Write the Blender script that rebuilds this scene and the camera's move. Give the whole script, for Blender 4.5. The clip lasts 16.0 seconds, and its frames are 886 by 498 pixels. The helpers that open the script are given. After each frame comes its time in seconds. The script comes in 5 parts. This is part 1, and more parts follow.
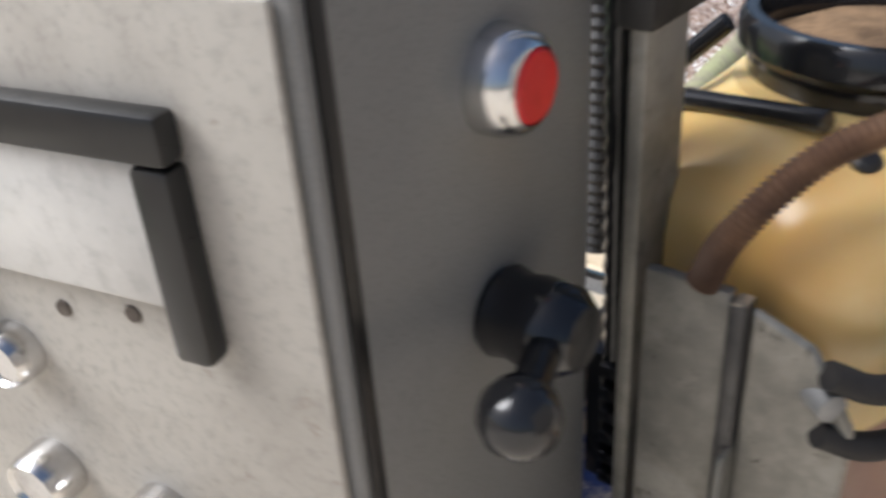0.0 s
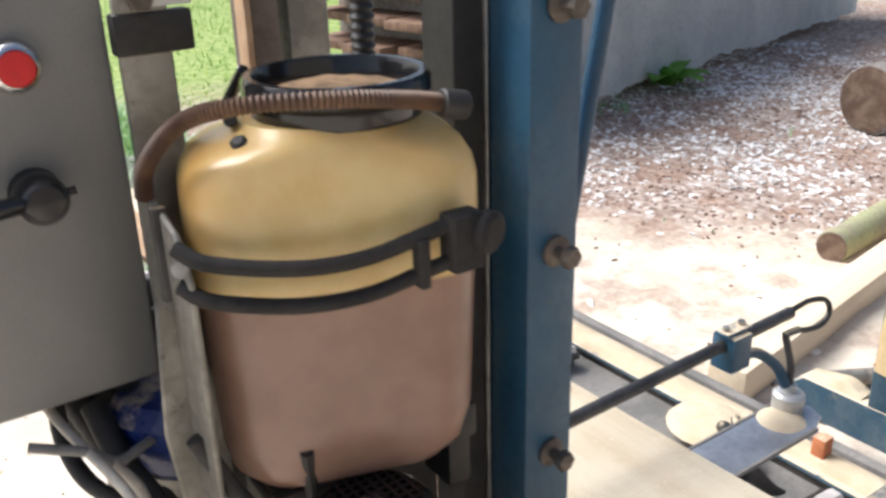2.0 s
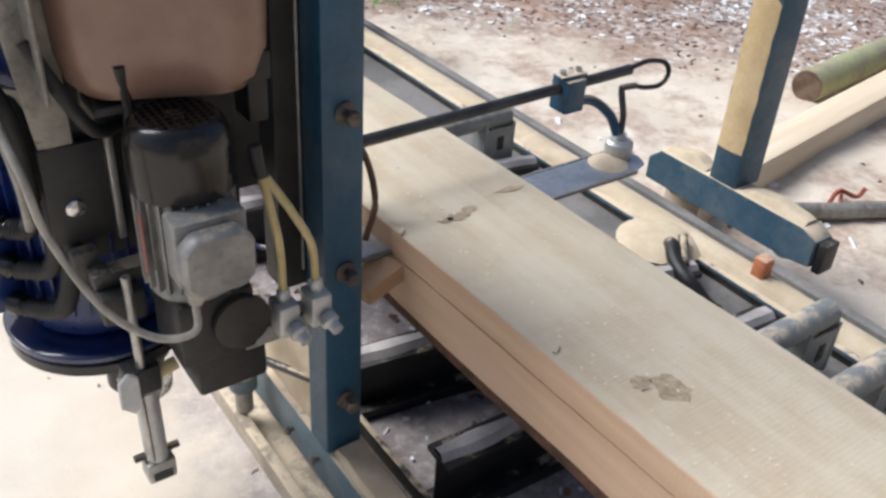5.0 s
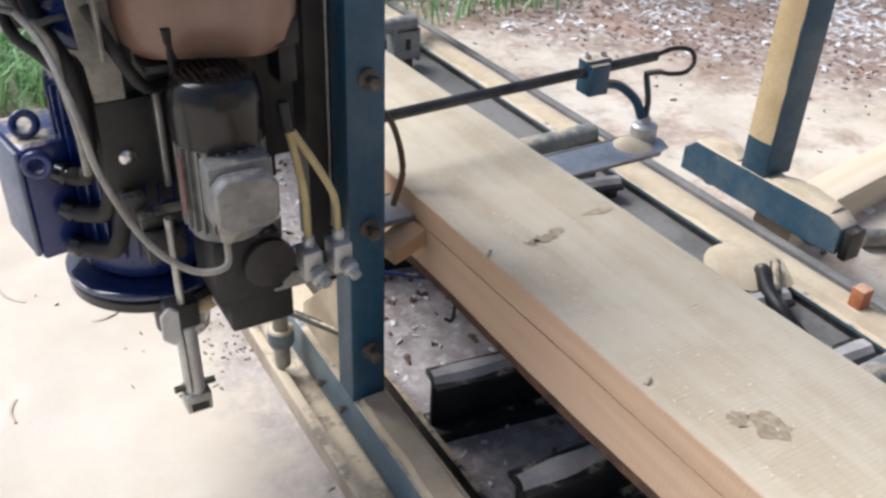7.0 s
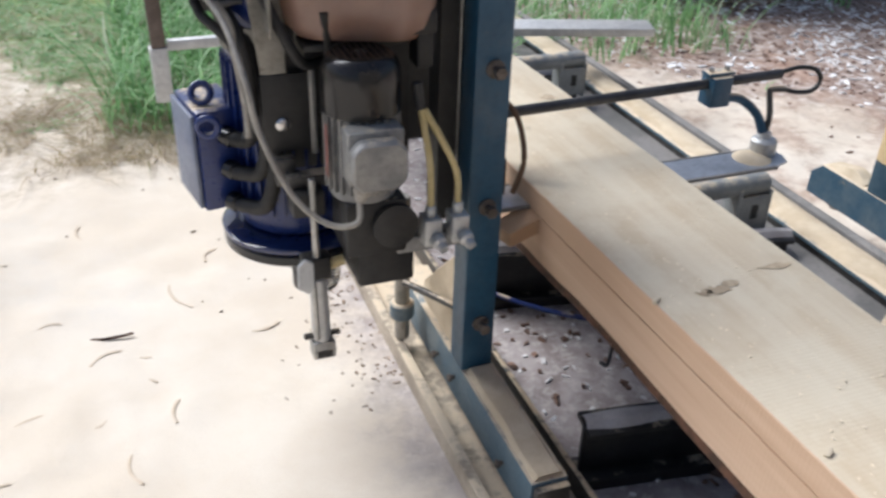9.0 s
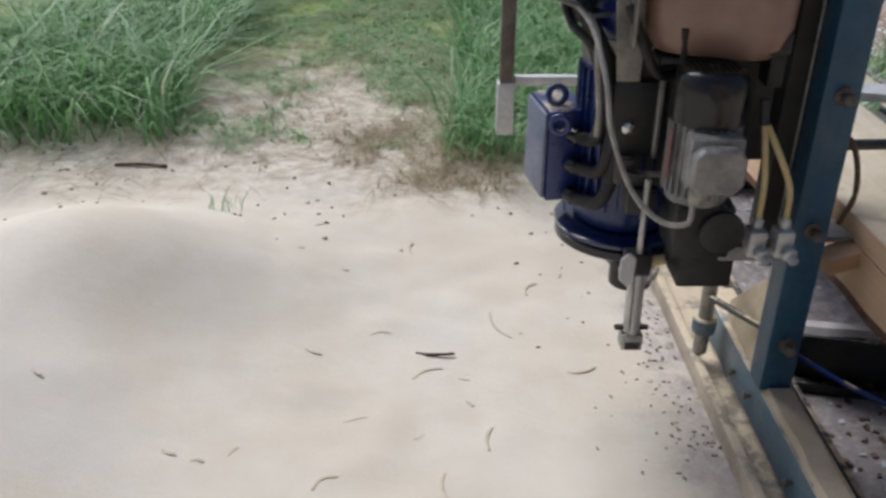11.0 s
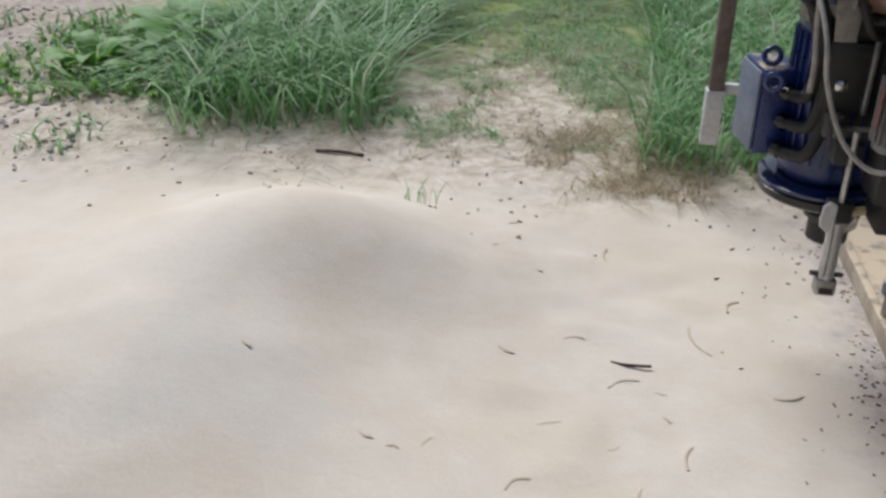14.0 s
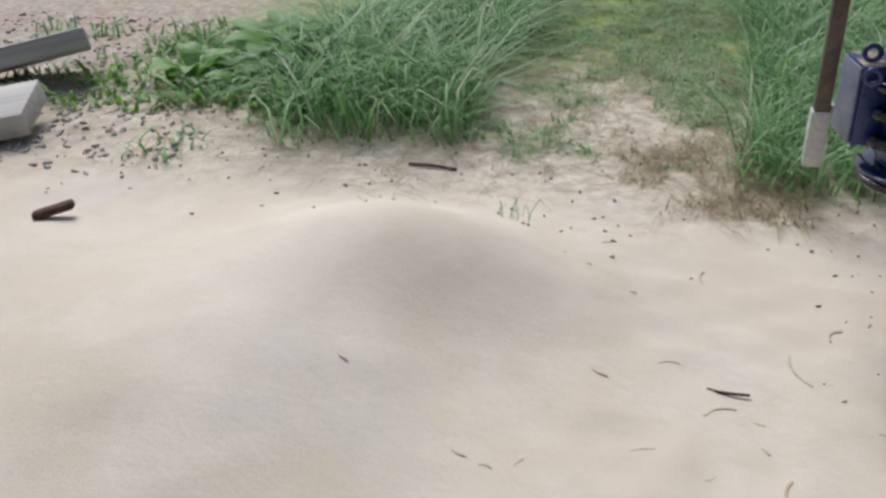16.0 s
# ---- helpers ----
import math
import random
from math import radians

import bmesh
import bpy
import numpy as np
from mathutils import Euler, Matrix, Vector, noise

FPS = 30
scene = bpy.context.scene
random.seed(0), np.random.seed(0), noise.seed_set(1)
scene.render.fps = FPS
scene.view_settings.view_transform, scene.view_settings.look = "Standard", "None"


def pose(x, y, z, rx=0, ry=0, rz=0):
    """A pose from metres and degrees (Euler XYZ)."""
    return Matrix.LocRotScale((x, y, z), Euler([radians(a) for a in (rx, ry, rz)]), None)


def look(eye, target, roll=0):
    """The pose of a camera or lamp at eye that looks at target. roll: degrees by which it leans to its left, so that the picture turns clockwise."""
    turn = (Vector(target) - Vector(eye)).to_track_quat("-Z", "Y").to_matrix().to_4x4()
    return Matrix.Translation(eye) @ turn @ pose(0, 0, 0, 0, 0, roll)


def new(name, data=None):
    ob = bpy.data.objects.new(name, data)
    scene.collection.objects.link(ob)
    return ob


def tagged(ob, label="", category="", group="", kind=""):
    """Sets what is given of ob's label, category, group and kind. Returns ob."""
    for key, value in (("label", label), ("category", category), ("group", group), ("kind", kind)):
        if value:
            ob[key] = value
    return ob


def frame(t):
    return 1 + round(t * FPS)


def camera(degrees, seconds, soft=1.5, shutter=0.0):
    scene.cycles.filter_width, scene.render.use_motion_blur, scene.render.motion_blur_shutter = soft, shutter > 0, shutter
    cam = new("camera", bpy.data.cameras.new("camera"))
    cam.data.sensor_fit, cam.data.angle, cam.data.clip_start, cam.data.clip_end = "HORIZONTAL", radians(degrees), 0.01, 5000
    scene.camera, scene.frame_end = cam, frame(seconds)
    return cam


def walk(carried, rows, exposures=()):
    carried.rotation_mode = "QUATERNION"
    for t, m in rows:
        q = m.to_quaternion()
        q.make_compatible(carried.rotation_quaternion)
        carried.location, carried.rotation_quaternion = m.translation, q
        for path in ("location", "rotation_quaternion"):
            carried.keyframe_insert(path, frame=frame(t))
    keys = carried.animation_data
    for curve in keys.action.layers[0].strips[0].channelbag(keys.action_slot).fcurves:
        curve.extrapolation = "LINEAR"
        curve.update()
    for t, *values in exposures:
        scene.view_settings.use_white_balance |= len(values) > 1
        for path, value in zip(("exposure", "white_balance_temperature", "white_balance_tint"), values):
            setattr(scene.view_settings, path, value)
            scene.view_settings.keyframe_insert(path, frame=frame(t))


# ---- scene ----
SPEED = 0.1059          # the gantry's feed along the rails, metres a second

# ---------------------------------------------------------------- camera
cam = camera(52.6, 16.0, soft=2.8, shutter=0.4)
PATH = [
    (0.0, -0.7340, -0.0299, 1.3831, -52.090, -30.283, 3.671),
    (0.5, -0.7225, -0.1348, 1.3852, -46.873, -25.384, 2.448),
    (1.0, -0.6941, -0.2383, 1.4183, -41.781, -24.795, 1.900),
    (1.5, -0.6459, -0.3353, 1.4047, -38.119, -22.920, 2.227),
    (2.0, -0.5961, -0.4256, 1.3942, -35.540, -22.429, 1.473),
    (2.5, -0.5768, -0.4443, 1.3671, -35.424, -24.411, -0.219),
    (3.0, -0.5640, -0.4312, 1.3575, -36.208, -27.732, -1.542),
    (3.5, -0.5503, -0.4519, 1.3455, -36.064, -29.789, -2.177),
    (4.0, -0.5553, -0.4662, 1.3280, -36.091, -31.559, -2.746),
    (4.5, -0.5689, -0.4704, 1.3195, -35.654, -33.037, -3.301),
    (7.0, -0.5788, -0.4284, 1.3085, -30.202, -32.540, -2.105),
    (7.5, -0.5778, -0.4201, 1.3105, -29.064, -32.136, -1.917),
    (8.0, -0.5845, -0.4138, 1.3100, -27.729, -31.610, -1.936),
    (8.5, -0.5964, -0.4047, 1.3090, -24.486, -30.870, -1.829),
    (9.0, -0.6205, -0.3884, 1.3057, -20.448, -30.899, -1.588),
    (9.5, -0.6517, -0.3676, 1.3092, -15.426, -30.421, -1.451),
    (10.0, -0.6862, -0.3548, 1.3144, -9.944, -29.229, -0.750),
    (12.5, -0.8222, -0.3154, 1.2822, 5.264, -28.607, -0.883),
    (13.0, -0.8407, -0.3183, 1.2838, 5.984, -28.859, -0.702),
    (13.5, -0.8552, -0.3164, 1.2766, 7.644, -28.741, -0.377),
    (14.0, -0.8697, -0.3186, 1.2796, 9.626, -28.508, 0.116),
    (14.5, -0.8820, -0.3202, 1.2861, 11.282, -28.177, 0.410),
    (15.0, -0.8876, -0.3197, 1.2936, 13.363, -27.689, 0.597),
    (15.5, -0.8966, -0.3199, 1.3011, 14.184, -27.797, 0.859),
    (16.0, -0.9073, -0.3211, 1.3046, 14.888, -27.929, 1.100),
]
walk(cam, [(t, pose(x, y, z, 90 + p, r, w)) for t, x, y, z, w, p, r in PATH],
     exposures=[(t, e, k, 10) for t, e, k in ((0.0, 0.5, 6100), (0.5, 1.0, 6150), (1.0, 1.25, 6300), (1.5, 1.05, 6350), (2.0, 0.8, 6300), (2.5, 0.42, 6100), (3.5, 0.22, 6050), (4.5, 0.25, 6050), (7.0, 0.3, 5950),
                                              (9.0, 0.3, 5950), (10.0, 0.05, 5950), (12.5, -0.55, 5950), (13.5, -0.28, 6000), (14.5, -0.36, 6050), (16.0, -0.34, 6150))])

# ---------------------------------------------------------------- light
world = bpy.data.worlds.new("sky")
scene.world = world
world.use_nodes = True
wn = world.node_tree
sky = wn.nodes.new("ShaderNodeTexSky")
sky.sky_type = "NISHITA"
sky.sun_disc = False
sky.sun_elevation = radians(50)
sky.sun_rotation = radians(-35)
sky.air_density, sky.dust_density, sky.ozone_density = 1.0, 4.0, 1.0
wn.links.new(sky.outputs["Color"], wn.nodes["Background"].inputs["Color"])
wn.nodes["Background"].inputs["Strength"].default_value = 0.085
sun = new("sun", bpy.data.lights.new("sun", "SUN"))
sun.data.energy, sun.data.angle, sun.data.color = 3.4, radians(38), (1.0, 0.985, 0.97)
sun.matrix_world = look((0, 0, 8), (-6.7 * math.sin(radians(-35)), -6.7 * math.cos(radians(-35)), 0))


# ---------------------------------------------------------------- materials
def nodes_of(name):
    m = bpy.data.materials.new(name)
    m.use_nodes = True
    nt = m.node_tree
    return m, nt, nt.nodes["Principled BSDF"]


def noise_tex(nt, scale, detail=5.0, rough=0.6, vec=None):
    n = nt.nodes.new("ShaderNodeTexNoise")
    n.inputs["Scale"].default_value, n.inputs["Detail"].default_value, n.inputs["Roughness"].default_value = scale, detail, rough
    if vec is not None:
        nt.links.new(vec, n.inputs["Vector"])
    return n.outputs["Fac"]


def ramp(nt, fac, stops):
    r = nt.nodes.new("ShaderNodeValToRGB")
    e = r.color_ramp.elements
    while len(e) < len(stops):
        e.new(0.5)
    for k, (p, c) in enumerate(stops):
        e[k].position = p
        e[k].color = (*c, 1) if len(c) == 3 else c
    nt.links.new(fac, r.inputs["Fac"])
    return r.outputs["Color"]


def grey(nt, fac, a, b):
    """A 0 to 1 mask that rises from a to b."""
    n = nt.nodes.new("ShaderNodeMapRange")
    n.interpolation_type = "SMOOTHSTEP"
    n.inputs["From Min"].default_value, n.inputs["From Max"].default_value = a, b
    nt.links.new(fac, n.inputs["Value"])
    return n.outputs["Result"]


def mix(nt, fac, a, b):
    n = nt.nodes.new("ShaderNodeMix")
    n.data_type = "RGBA"
    for key, v in ((0, fac), (6, a), (7, b)):
        if isinstance(v, (tuple, float, int)):
            n.inputs[key].default_value = (*v, 1) if isinstance(v, tuple) else v
        else:
            nt.links.new(v, n.inputs[key])
    return n.outputs[2]


def calc(nt, op, a, b=0.0):
    n = nt.nodes.new("ShaderNodeMath")
    n.operation = op
    for k, v in enumerate((a, b)):
        if isinstance(v, (float, int)):
            n.inputs[k].default_value = v
        else:
            nt.links.new(v, n.inputs[k])
    return n.outputs[0]


def bump(nt, bsdf, height, strength, dist=0.002):
    b = nt.nodes.new("ShaderNodeBump")
    b.inputs["Strength"].default_value, b.inputs["Distance"].default_value = strength, dist
    nt.links.new(height, b.inputs["Height"])
    nt.links.new(b.outputs["Normal"], bsdf.inputs["Normal"])


def coords(nt, kind="Object"):
    return nt.nodes.new("ShaderNodeTexCoord").outputs[kind]


DUST = (0.64, 0.53, 0.38)


def surface(name, a, b, rough=0.5, metal=0.0, coarse=9.0, fine=90.0, relief=0.15, dust=0.0, spots=None, coat=0.0):
    """Two colours mottled at two scales, with a fine relief, optional dark spots and sawdust lying on upward faces."""
    m, nt, bsdf = nodes_of(name)
    v = coords(nt)
    big, small = noise_tex(nt, coarse, 6, 0.65, v), noise_tex(nt, fine, 4, 0.6, v)
    col = mix(nt, grey(nt, big, 0.36, 0.64), a, b)
    col = mix(nt, calc(nt, "MULTIPLY", grey(nt, small, 0.45, 0.75), 0.35), col, tuple(0.55 * c for c in a))
    if spots:
        col = mix(nt, grey(nt, noise_tex(nt, coarse * 3.1, 8, 0.75, v), 0.60, 0.68), col, spots)
    r = calc(nt, "ADD", calc(nt, "MULTIPLY", small, 0.25), rough - 0.12)
    if dust:
        up = nt.nodes.new("ShaderNodeSeparateXYZ")
        nt.links.new(nt.nodes.new("ShaderNodeNewGeometry").outputs["Normal"], up.inputs[0])
        lie = calc(nt, "MULTIPLY", grey(nt, up.outputs["Z"], 0.45, 0.9), grey(nt, noise_tex(nt, 14, 6, 0.7, v), 0.62 - 0.4 * dust, 0.78 - 0.4 * dust))
        veil = calc(nt, "MULTIPLY", grey(nt, noise_tex(nt, 5, 6, 0.7, v), 0.45, 0.8), 0.15 * dust)
        lie = calc(nt, "MAXIMUM", lie, veil)
        col = mix(nt, lie, col, DUST)
        r = calc(nt, "MAXIMUM", r, calc(nt, "MULTIPLY", lie, 0.95))
    nt.links.new(col, bsdf.inputs["Base Color"])
    nt.links.new(r, bsdf.inputs["Roughness"])
    bsdf.inputs["Metallic"].default_value = metal
    bsdf.inputs["Coat Weight"].default_value = coat
    bump(nt, bsdf, small, relief)
    return m


M_BLUE = surface("blue_paint", (0.015, 0.062, 0.115), (0.022, 0.085, 0.15), 0.42, coarse=6, relief=0.12, dust=0.75, spots=(0.06, 0.09, 0.11))
M_BLUE_CLEAN = surface("blue_paint_clean", (0.012, 0.050, 0.105), (0.018, 0.068, 0.13), 0.4, coarse=6, relief=0.1)
M_ROD = surface("clean_dark_rod", (0.045, 0.044, 0.046), (0.085, 0.083, 0.082), 0.42, 0.5, coarse=12, relief=0.2)
M_CAKED = surface("caked_sawdust", (0.58, 0.42, 0.22), (0.68, 0.52, 0.30), 0.95, coarse=12, fine=200, relief=0.5)
M_SLATE = surface("slate_blue_cover", (0.13, 0.15, 0.22), (0.20, 0.22, 0.28), 0.45, coarse=12, relief=0.1)
M_BLUE_DUSTY = surface("blue_paint_dusty", (0.07, 0.12, 0.16), (0.13, 0.17, 0.19), 0.6, coarse=5, relief=0.3, dust=0.7)
M_TUBE = surface("grey_worn_tube", (0.22, 0.235, 0.235), (0.32, 0.33, 0.32), 0.55, 0.2, coarse=7, relief=0.3, dust=0.5)
M_NAVY = surface("navy_enamel", (0.010, 0.025, 0.125), (0.014, 0.034, 0.16), 0.3, coarse=12, relief=0.08, dust=0.35, coat=0.3)
M_BLACK = surface("black_steel", (0.010, 0.010, 0.011), (0.022, 0.021, 0.020), 0.5, coarse=14, relief=0.25, dust=0.2)
M_TRAY = surface("dusty_dark_tray", (0.15, 0.145, 0.135), (0.24, 0.225, 0.21), 0.7, coarse=6, relief=0.3)
M_BARSTEEL = surface("brushed_bar_steel", (0.42, 0.44, 0.47), (0.56, 0.58, 0.61), 0.38, 0.8, coarse=12, relief=0.2)
M_PLASTIC = surface("black_plastic", (0.010, 0.010, 0.011), (0.014, 0.014, 0.015), 0.17, coarse=20, relief=0.03, coat=0.1)
M_FRAMEBLACK = surface("black_frame_plastic", (0.006, 0.006, 0.006), (0.010, 0.010, 0.010), 0.32, coarse=20, relief=0.03)
M_RUBBER = surface("black_rubber", (0.013, 0.012, 0.012), (0.028, 0.026, 0.023), 0.6, coarse=16, relief=0.3)
M_STRAP = surface("dull_rubber_strap", (0.012, 0.011, 0.011), (0.024, 0.021, 0.019), 0.8, coarse=16, relief=0.2)
M_ENAMEL = surface("glossy_navy_enamel", (0.010, 0.022, 0.09), (0.014, 0.030, 0.12), 0.16, coarse=12, relief=0.03, coat=0.8)
M_BLUE_FAR = surface("dust_hazed_blue_paint", (0.032, 0.085, 0.135), (0.060, 0.115, 0.16), 0.6, coarse=5, relief=0.25, dust=0.85, spots=(0.16, 0.17, 0.16))
M_DUSTYRAIL = surface("sawdust_coated_rail", (0.30, 0.25, 0.19), (0.47, 0.40, 0.31), 0.9, coarse=7, fine=120, relief=0.5, dust=0.6)
M_GREYDUST = surface("grey_settled_dust", (0.40, 0.37, 0.36), (0.54, 0.51, 0.49), 0.95, coarse=14, fine=200, relief=0.5)
M_FANCOVER = surface("dark_fan_cover", (0.010, 0.009, 0.009), (0.017, 0.015, 0.014), 0.21, coarse=8, relief=0.02)
M_GREYCAST = surface("grey_cast_alloy", (0.22, 0.22, 0.22), (0.33, 0.325, 0.31), 0.5, 0.35, coarse=18, relief=0.3, dust=0.4)
M_STEEL = surface("worn_steel", (0.33, 0.33, 0.32), (0.50, 0.49, 0.47), 0.4, 0.85, coarse=20, relief=0.2, dust=0.3)
M_ZINC = surface("dirty_zinc", (0.20, 0.19, 0.165), (0.36, 0.34, 0.30), 0.55, 0.5, coarse=11, fine=60, relief=0.4, dust=0.2, spots=(0.07, 0.06, 0.05))
M_DARKSTEEL = surface("dark_bare_steel", (0.05, 0.048, 0.047), (0.10, 0.095, 0.09), 0.5, 0.5, coarse=12, relief=0.3, dust=0.5)
M_RUST = surface("rusty_bolt", (0.10, 0.082, 0.068), (0.19, 0.16, 0.135), 0.65, 0.5, coarse=40, relief=0.4)
M_CHROME = surface("chrome", (0.62, 0.61, 0.60), (0.72, 0.71, 0.70), 0.2, 1.0, coarse=60, relief=0.02)
M_BOX = surface("grey_box_paint", (0.175, 0.172, 0.165), (0.215, 0.21, 0.20), 0.40, coarse=2.6, fine=600, relief=0.02)
M_PANEL = surface("cream_panel", (0.37, 0.34, 0.295), (0.44, 0.41, 0.36), 0.55, coarse=14, fine=200, relief=0.06, spots=(0.31, 0.27, 0.225))
M_RED = surface("red_button", (0.55, 0.012, 0.014), (0.62, 0.02, 0.02), 0.4, coarse=30, relief=0.02)
M_GLASSY = surface("clear_window", (0.50, 0.485, 0.455), (0.60, 0.585, 0.55), 0.2, coarse=12, relief=0.04)
M_HOSE = surface("rusty_brown_hose", (0.085, 0.045, 0.026), (0.15, 0.082, 0.044), 0.55, coarse=25, relief=0.2)
M_YHOSE = surface("yellowed_hose", (0.48, 0.38, 0.17), (0.57, 0.47, 0.24), 0.4, coarse=20, relief=0.1)
M_WCABLE = surface("dirty_white_cable", (0.30, 0.275, 0.24), (0.43, 0.40, 0.345), 0.5, coarse=30, relief=0.1)
M_RED_STRIPE = surface("red_sticker", (0.26, 0.09, 0.08), (0.32, 0.13, 0.11), 0.5)
M_ALU = surface("pale_aluminium", (0.50, 0.50, 0.49), (0.62, 0.62, 0.60), 0.45, 0.5, coarse=16, relief=0.15)
M_WHITEPAINT = surface("white_metal", (0.55, 0.55, 0.54), (0.68, 0.68, 0.66), 0.5, 0.1, coarse=12, relief=0.1)
M_BROWNPOLE = surface("brown_pole", (0.10, 0.075, 0.06), (0.17, 0.13, 0.11), 0.6, coarse=14, relief=0.3)


def clear_material():
    """Cloudy clear plastic."""
    m, nt, bsdf = nodes_of("cloudy_plastic")
    bsdf.inputs["Base Color"].default_value = (0.86, 0.86, 0.85, 1)
    bsdf.inputs["Transmission Weight"].default_value = 0.92
    nt.links.new(calc(nt, "MULTIPLY", noise_tex(nt, 40, 4, 0.6, coords(nt)), 0.5), bsdf.inputs["Roughness"])
    return m


M_CLEAR = clear_material()


def canister_material():
    """Yellowed translucent polythene, with pink-brown liquid up to the fill line."""
    m, nt, bsdf = nodes_of("yellowed_polythene")
    v = coords(nt)
    xyz = nt.nodes.new("ShaderNodeSeparateXYZ")
    nt.links.new(v, xyz.inputs[0])
    mott = noise_tex(nt, 11, 5, 0.6, v)
    stain = noise_tex(nt, 5, 3, 0.5, v)
    yellow = mix(nt, grey(nt, mott, 0.3, 0.7), (0.66, 0.47, 0.19), (0.76, 0.60, 0.30))
    yellow = mix(nt, calc(nt, "MULTIPLY", grey(nt, stain, 0.42, 0.66), 0.75), yellow, (0.56, 0.29, 0.06))
    liquid = mix(nt, grey(nt, mott, 0.3, 0.7), (0.245, 0.15, 0.112), (0.30, 0.19, 0.145))
    level = grey(nt, xyz.outputs["Z"], 0.212, 0.218)
    nt.links.new(mix(nt, level, liquid, yellow), bsdf.inputs["Base Color"])
    bsdf.inputs["Roughness"].default_value = 0.27
    bsdf.inputs["Subsurface Weight"].default_value = 0.4
    bsdf.inputs["Subsurface Radius"].default_value = (0.03, 0.02, 0.01)
    bump(nt, bsdf, noise_tex(nt, 35, 3, 0.5, v), 0.12)
    return m


M_CAN = canister_material()


def sawn_wood(name, a, b, dusty=0.0, along=1, knots=True):
    m, nt, bsdf = nodes_of(name)
    v = coords(nt)
    mp = nt.nodes.new("ShaderNodeMapping")
    s = [26.0, 26.0, 26.0]
    s[along] = 1.6
    mp.inputs["Scale"].default_value = s
    nt.links.new(v, mp.inputs["Vector"])
    grain = noise_tex(nt, 1.0, 6, 0.6, mp.outputs["Vector"])
    saw = nt.nodes.new("ShaderNodeTexWave")
    saw.bands_direction = "XYZ"[along]
    saw.inputs["Scale"].default_value, saw.inputs["Distortion"].default_value, saw.inputs["Detail"].default_value = 38, 2.5, 3
    nt.links.new(v, saw.inputs["Vector"])
    col = mix(nt, grey(nt, grain, 0.35, 0.68), a, b)
    if knots:
        vor = nt.nodes.new("ShaderNodeTexVoronoi")
        vor.inputs["Scale"].default_value = 4.2
        mk = nt.nodes.new("ShaderNodeMapping")
        mk.inputs["Scale"].default_value = (1, 0.55, 1)
        nt.links.new(v, mk.inputs["Vector"])
        nt.links.new(mk.outputs["Vector"], vor.inputs["Vector"])
        knot = calc(nt, "ADD", vor.outputs["Distance"], calc(nt, "MULTIPLY", noise_tex(nt, 60, 4, 0.6, v), 0.07))
        col = mix(nt, calc(nt, "MULTIPLY", grey(nt, knot, 0.105, 0.075), 0.75), col, tuple(0.42 * c for c in a))
    if dusty:
        fl = noise_tex(nt, 7, 7, 0.7, v)
        col = mix(nt, calc(nt, "MULTIPLY", grey(nt, fl, 0.4, 0.62), dusty), col, (0.67, 0.595, 0.455))
    nt.links.new(col, bsdf.inputs["Base Color"])
    bsdf.inputs["Roughness"].default_value = 0.75
    h = calc(nt, "ADD", calc(nt, "MULTIPLY", saw.outputs["Fac"], 0.35), noise_tex(nt, 160, 4, 0.7, v))
    bump(nt, bsdf, h, 0.35, 0.002)
    return m


M_PLANK = sawn_wood("fresh_sawn_pine", (0.55, 0.445, 0.305), (0.63, 0.54, 0.40), dusty=0.6)
M_CANT = sawn_wood("fresh_sawn_cant", (0.56, 0.38, 0.25), (0.64, 0.46, 0.32), dusty=0.0, knots=False)
M_TIMBER = sawn_wood("pale_timber", (0.66, 0.54, 0.38), (0.74, 0.63, 0.48), along=0, knots=False)
M_GREYWOOD = sawn_wood("weathered_wood", (0.20, 0.18, 0.165), (0.33, 0.31, 0.28), along=0, knots=False)
M_SILVERWOOD = sawn_wood("silvered_boards", (0.44, 0.41, 0.38), (0.60, 0.57, 0.53), along=0, knots=False)
M_TAN = sawn_wood("tan_block", (0.42, 0.27, 0.16), (0.52, 0.36, 0.23), along=0, knots=False)
M_BARK = surface("pine_bark", (0.055, 0.03, 0.018), (0.13, 0.06, 0.035), 0.85, coarse=22, fine=70, relief=0.9)
M_MOSSLOG = surface("mossy_bark", (0.28, 0.25, 0.18), (0.34, 0.35, 0.19), 0.9, coarse=8, fine=60, relief=0.9)
M_LOGEND = surface("log_end_grain", (0.10, 0.06, 0.04), (0.19, 0.13, 0.09), 0.8, coarse=14, fine=120, relief=0.4)
M_GREYLOG = surface("grey_bark", (0.13, 0.11, 0.10), (0.30, 0.28, 0.26), 0.9, coarse=10, fine=60, relief=0.8)
M_TARP = surface("pale_tarpaulin", (0.74, 0.78, 0.79), (0.84, 0.88, 0.88), 0.45, coarse=2.2, fine=30, relief=0.2, spots=(0.58, 0.62, 0.62))
M_SAWDUST = surface("sawdust_heap", (0.54, 0.44, 0.305), (0.63, 0.53, 0.385), 0.95, coarse=16, fine=400, relief=0.6)
M_CHIP = surface("pale_wood_chips", (0.74, 0.72, 0.70), (0.88, 0.87, 0.86), 0.85, coarse=3.1, fine=50, relief=0.2)
M_BARKBIT = surface("dark_bark_bits", (0.13, 0.08, 0.06), (0.26, 0.16, 0.115), 0.9, coarse=5, fine=60, relief=0.4)
M_SHAVING = surface("sawdust_curl", (0.55, 0.45, 0.33), (0.66, 0.56, 0.44), 0.9, coarse=20, relief=0.3)


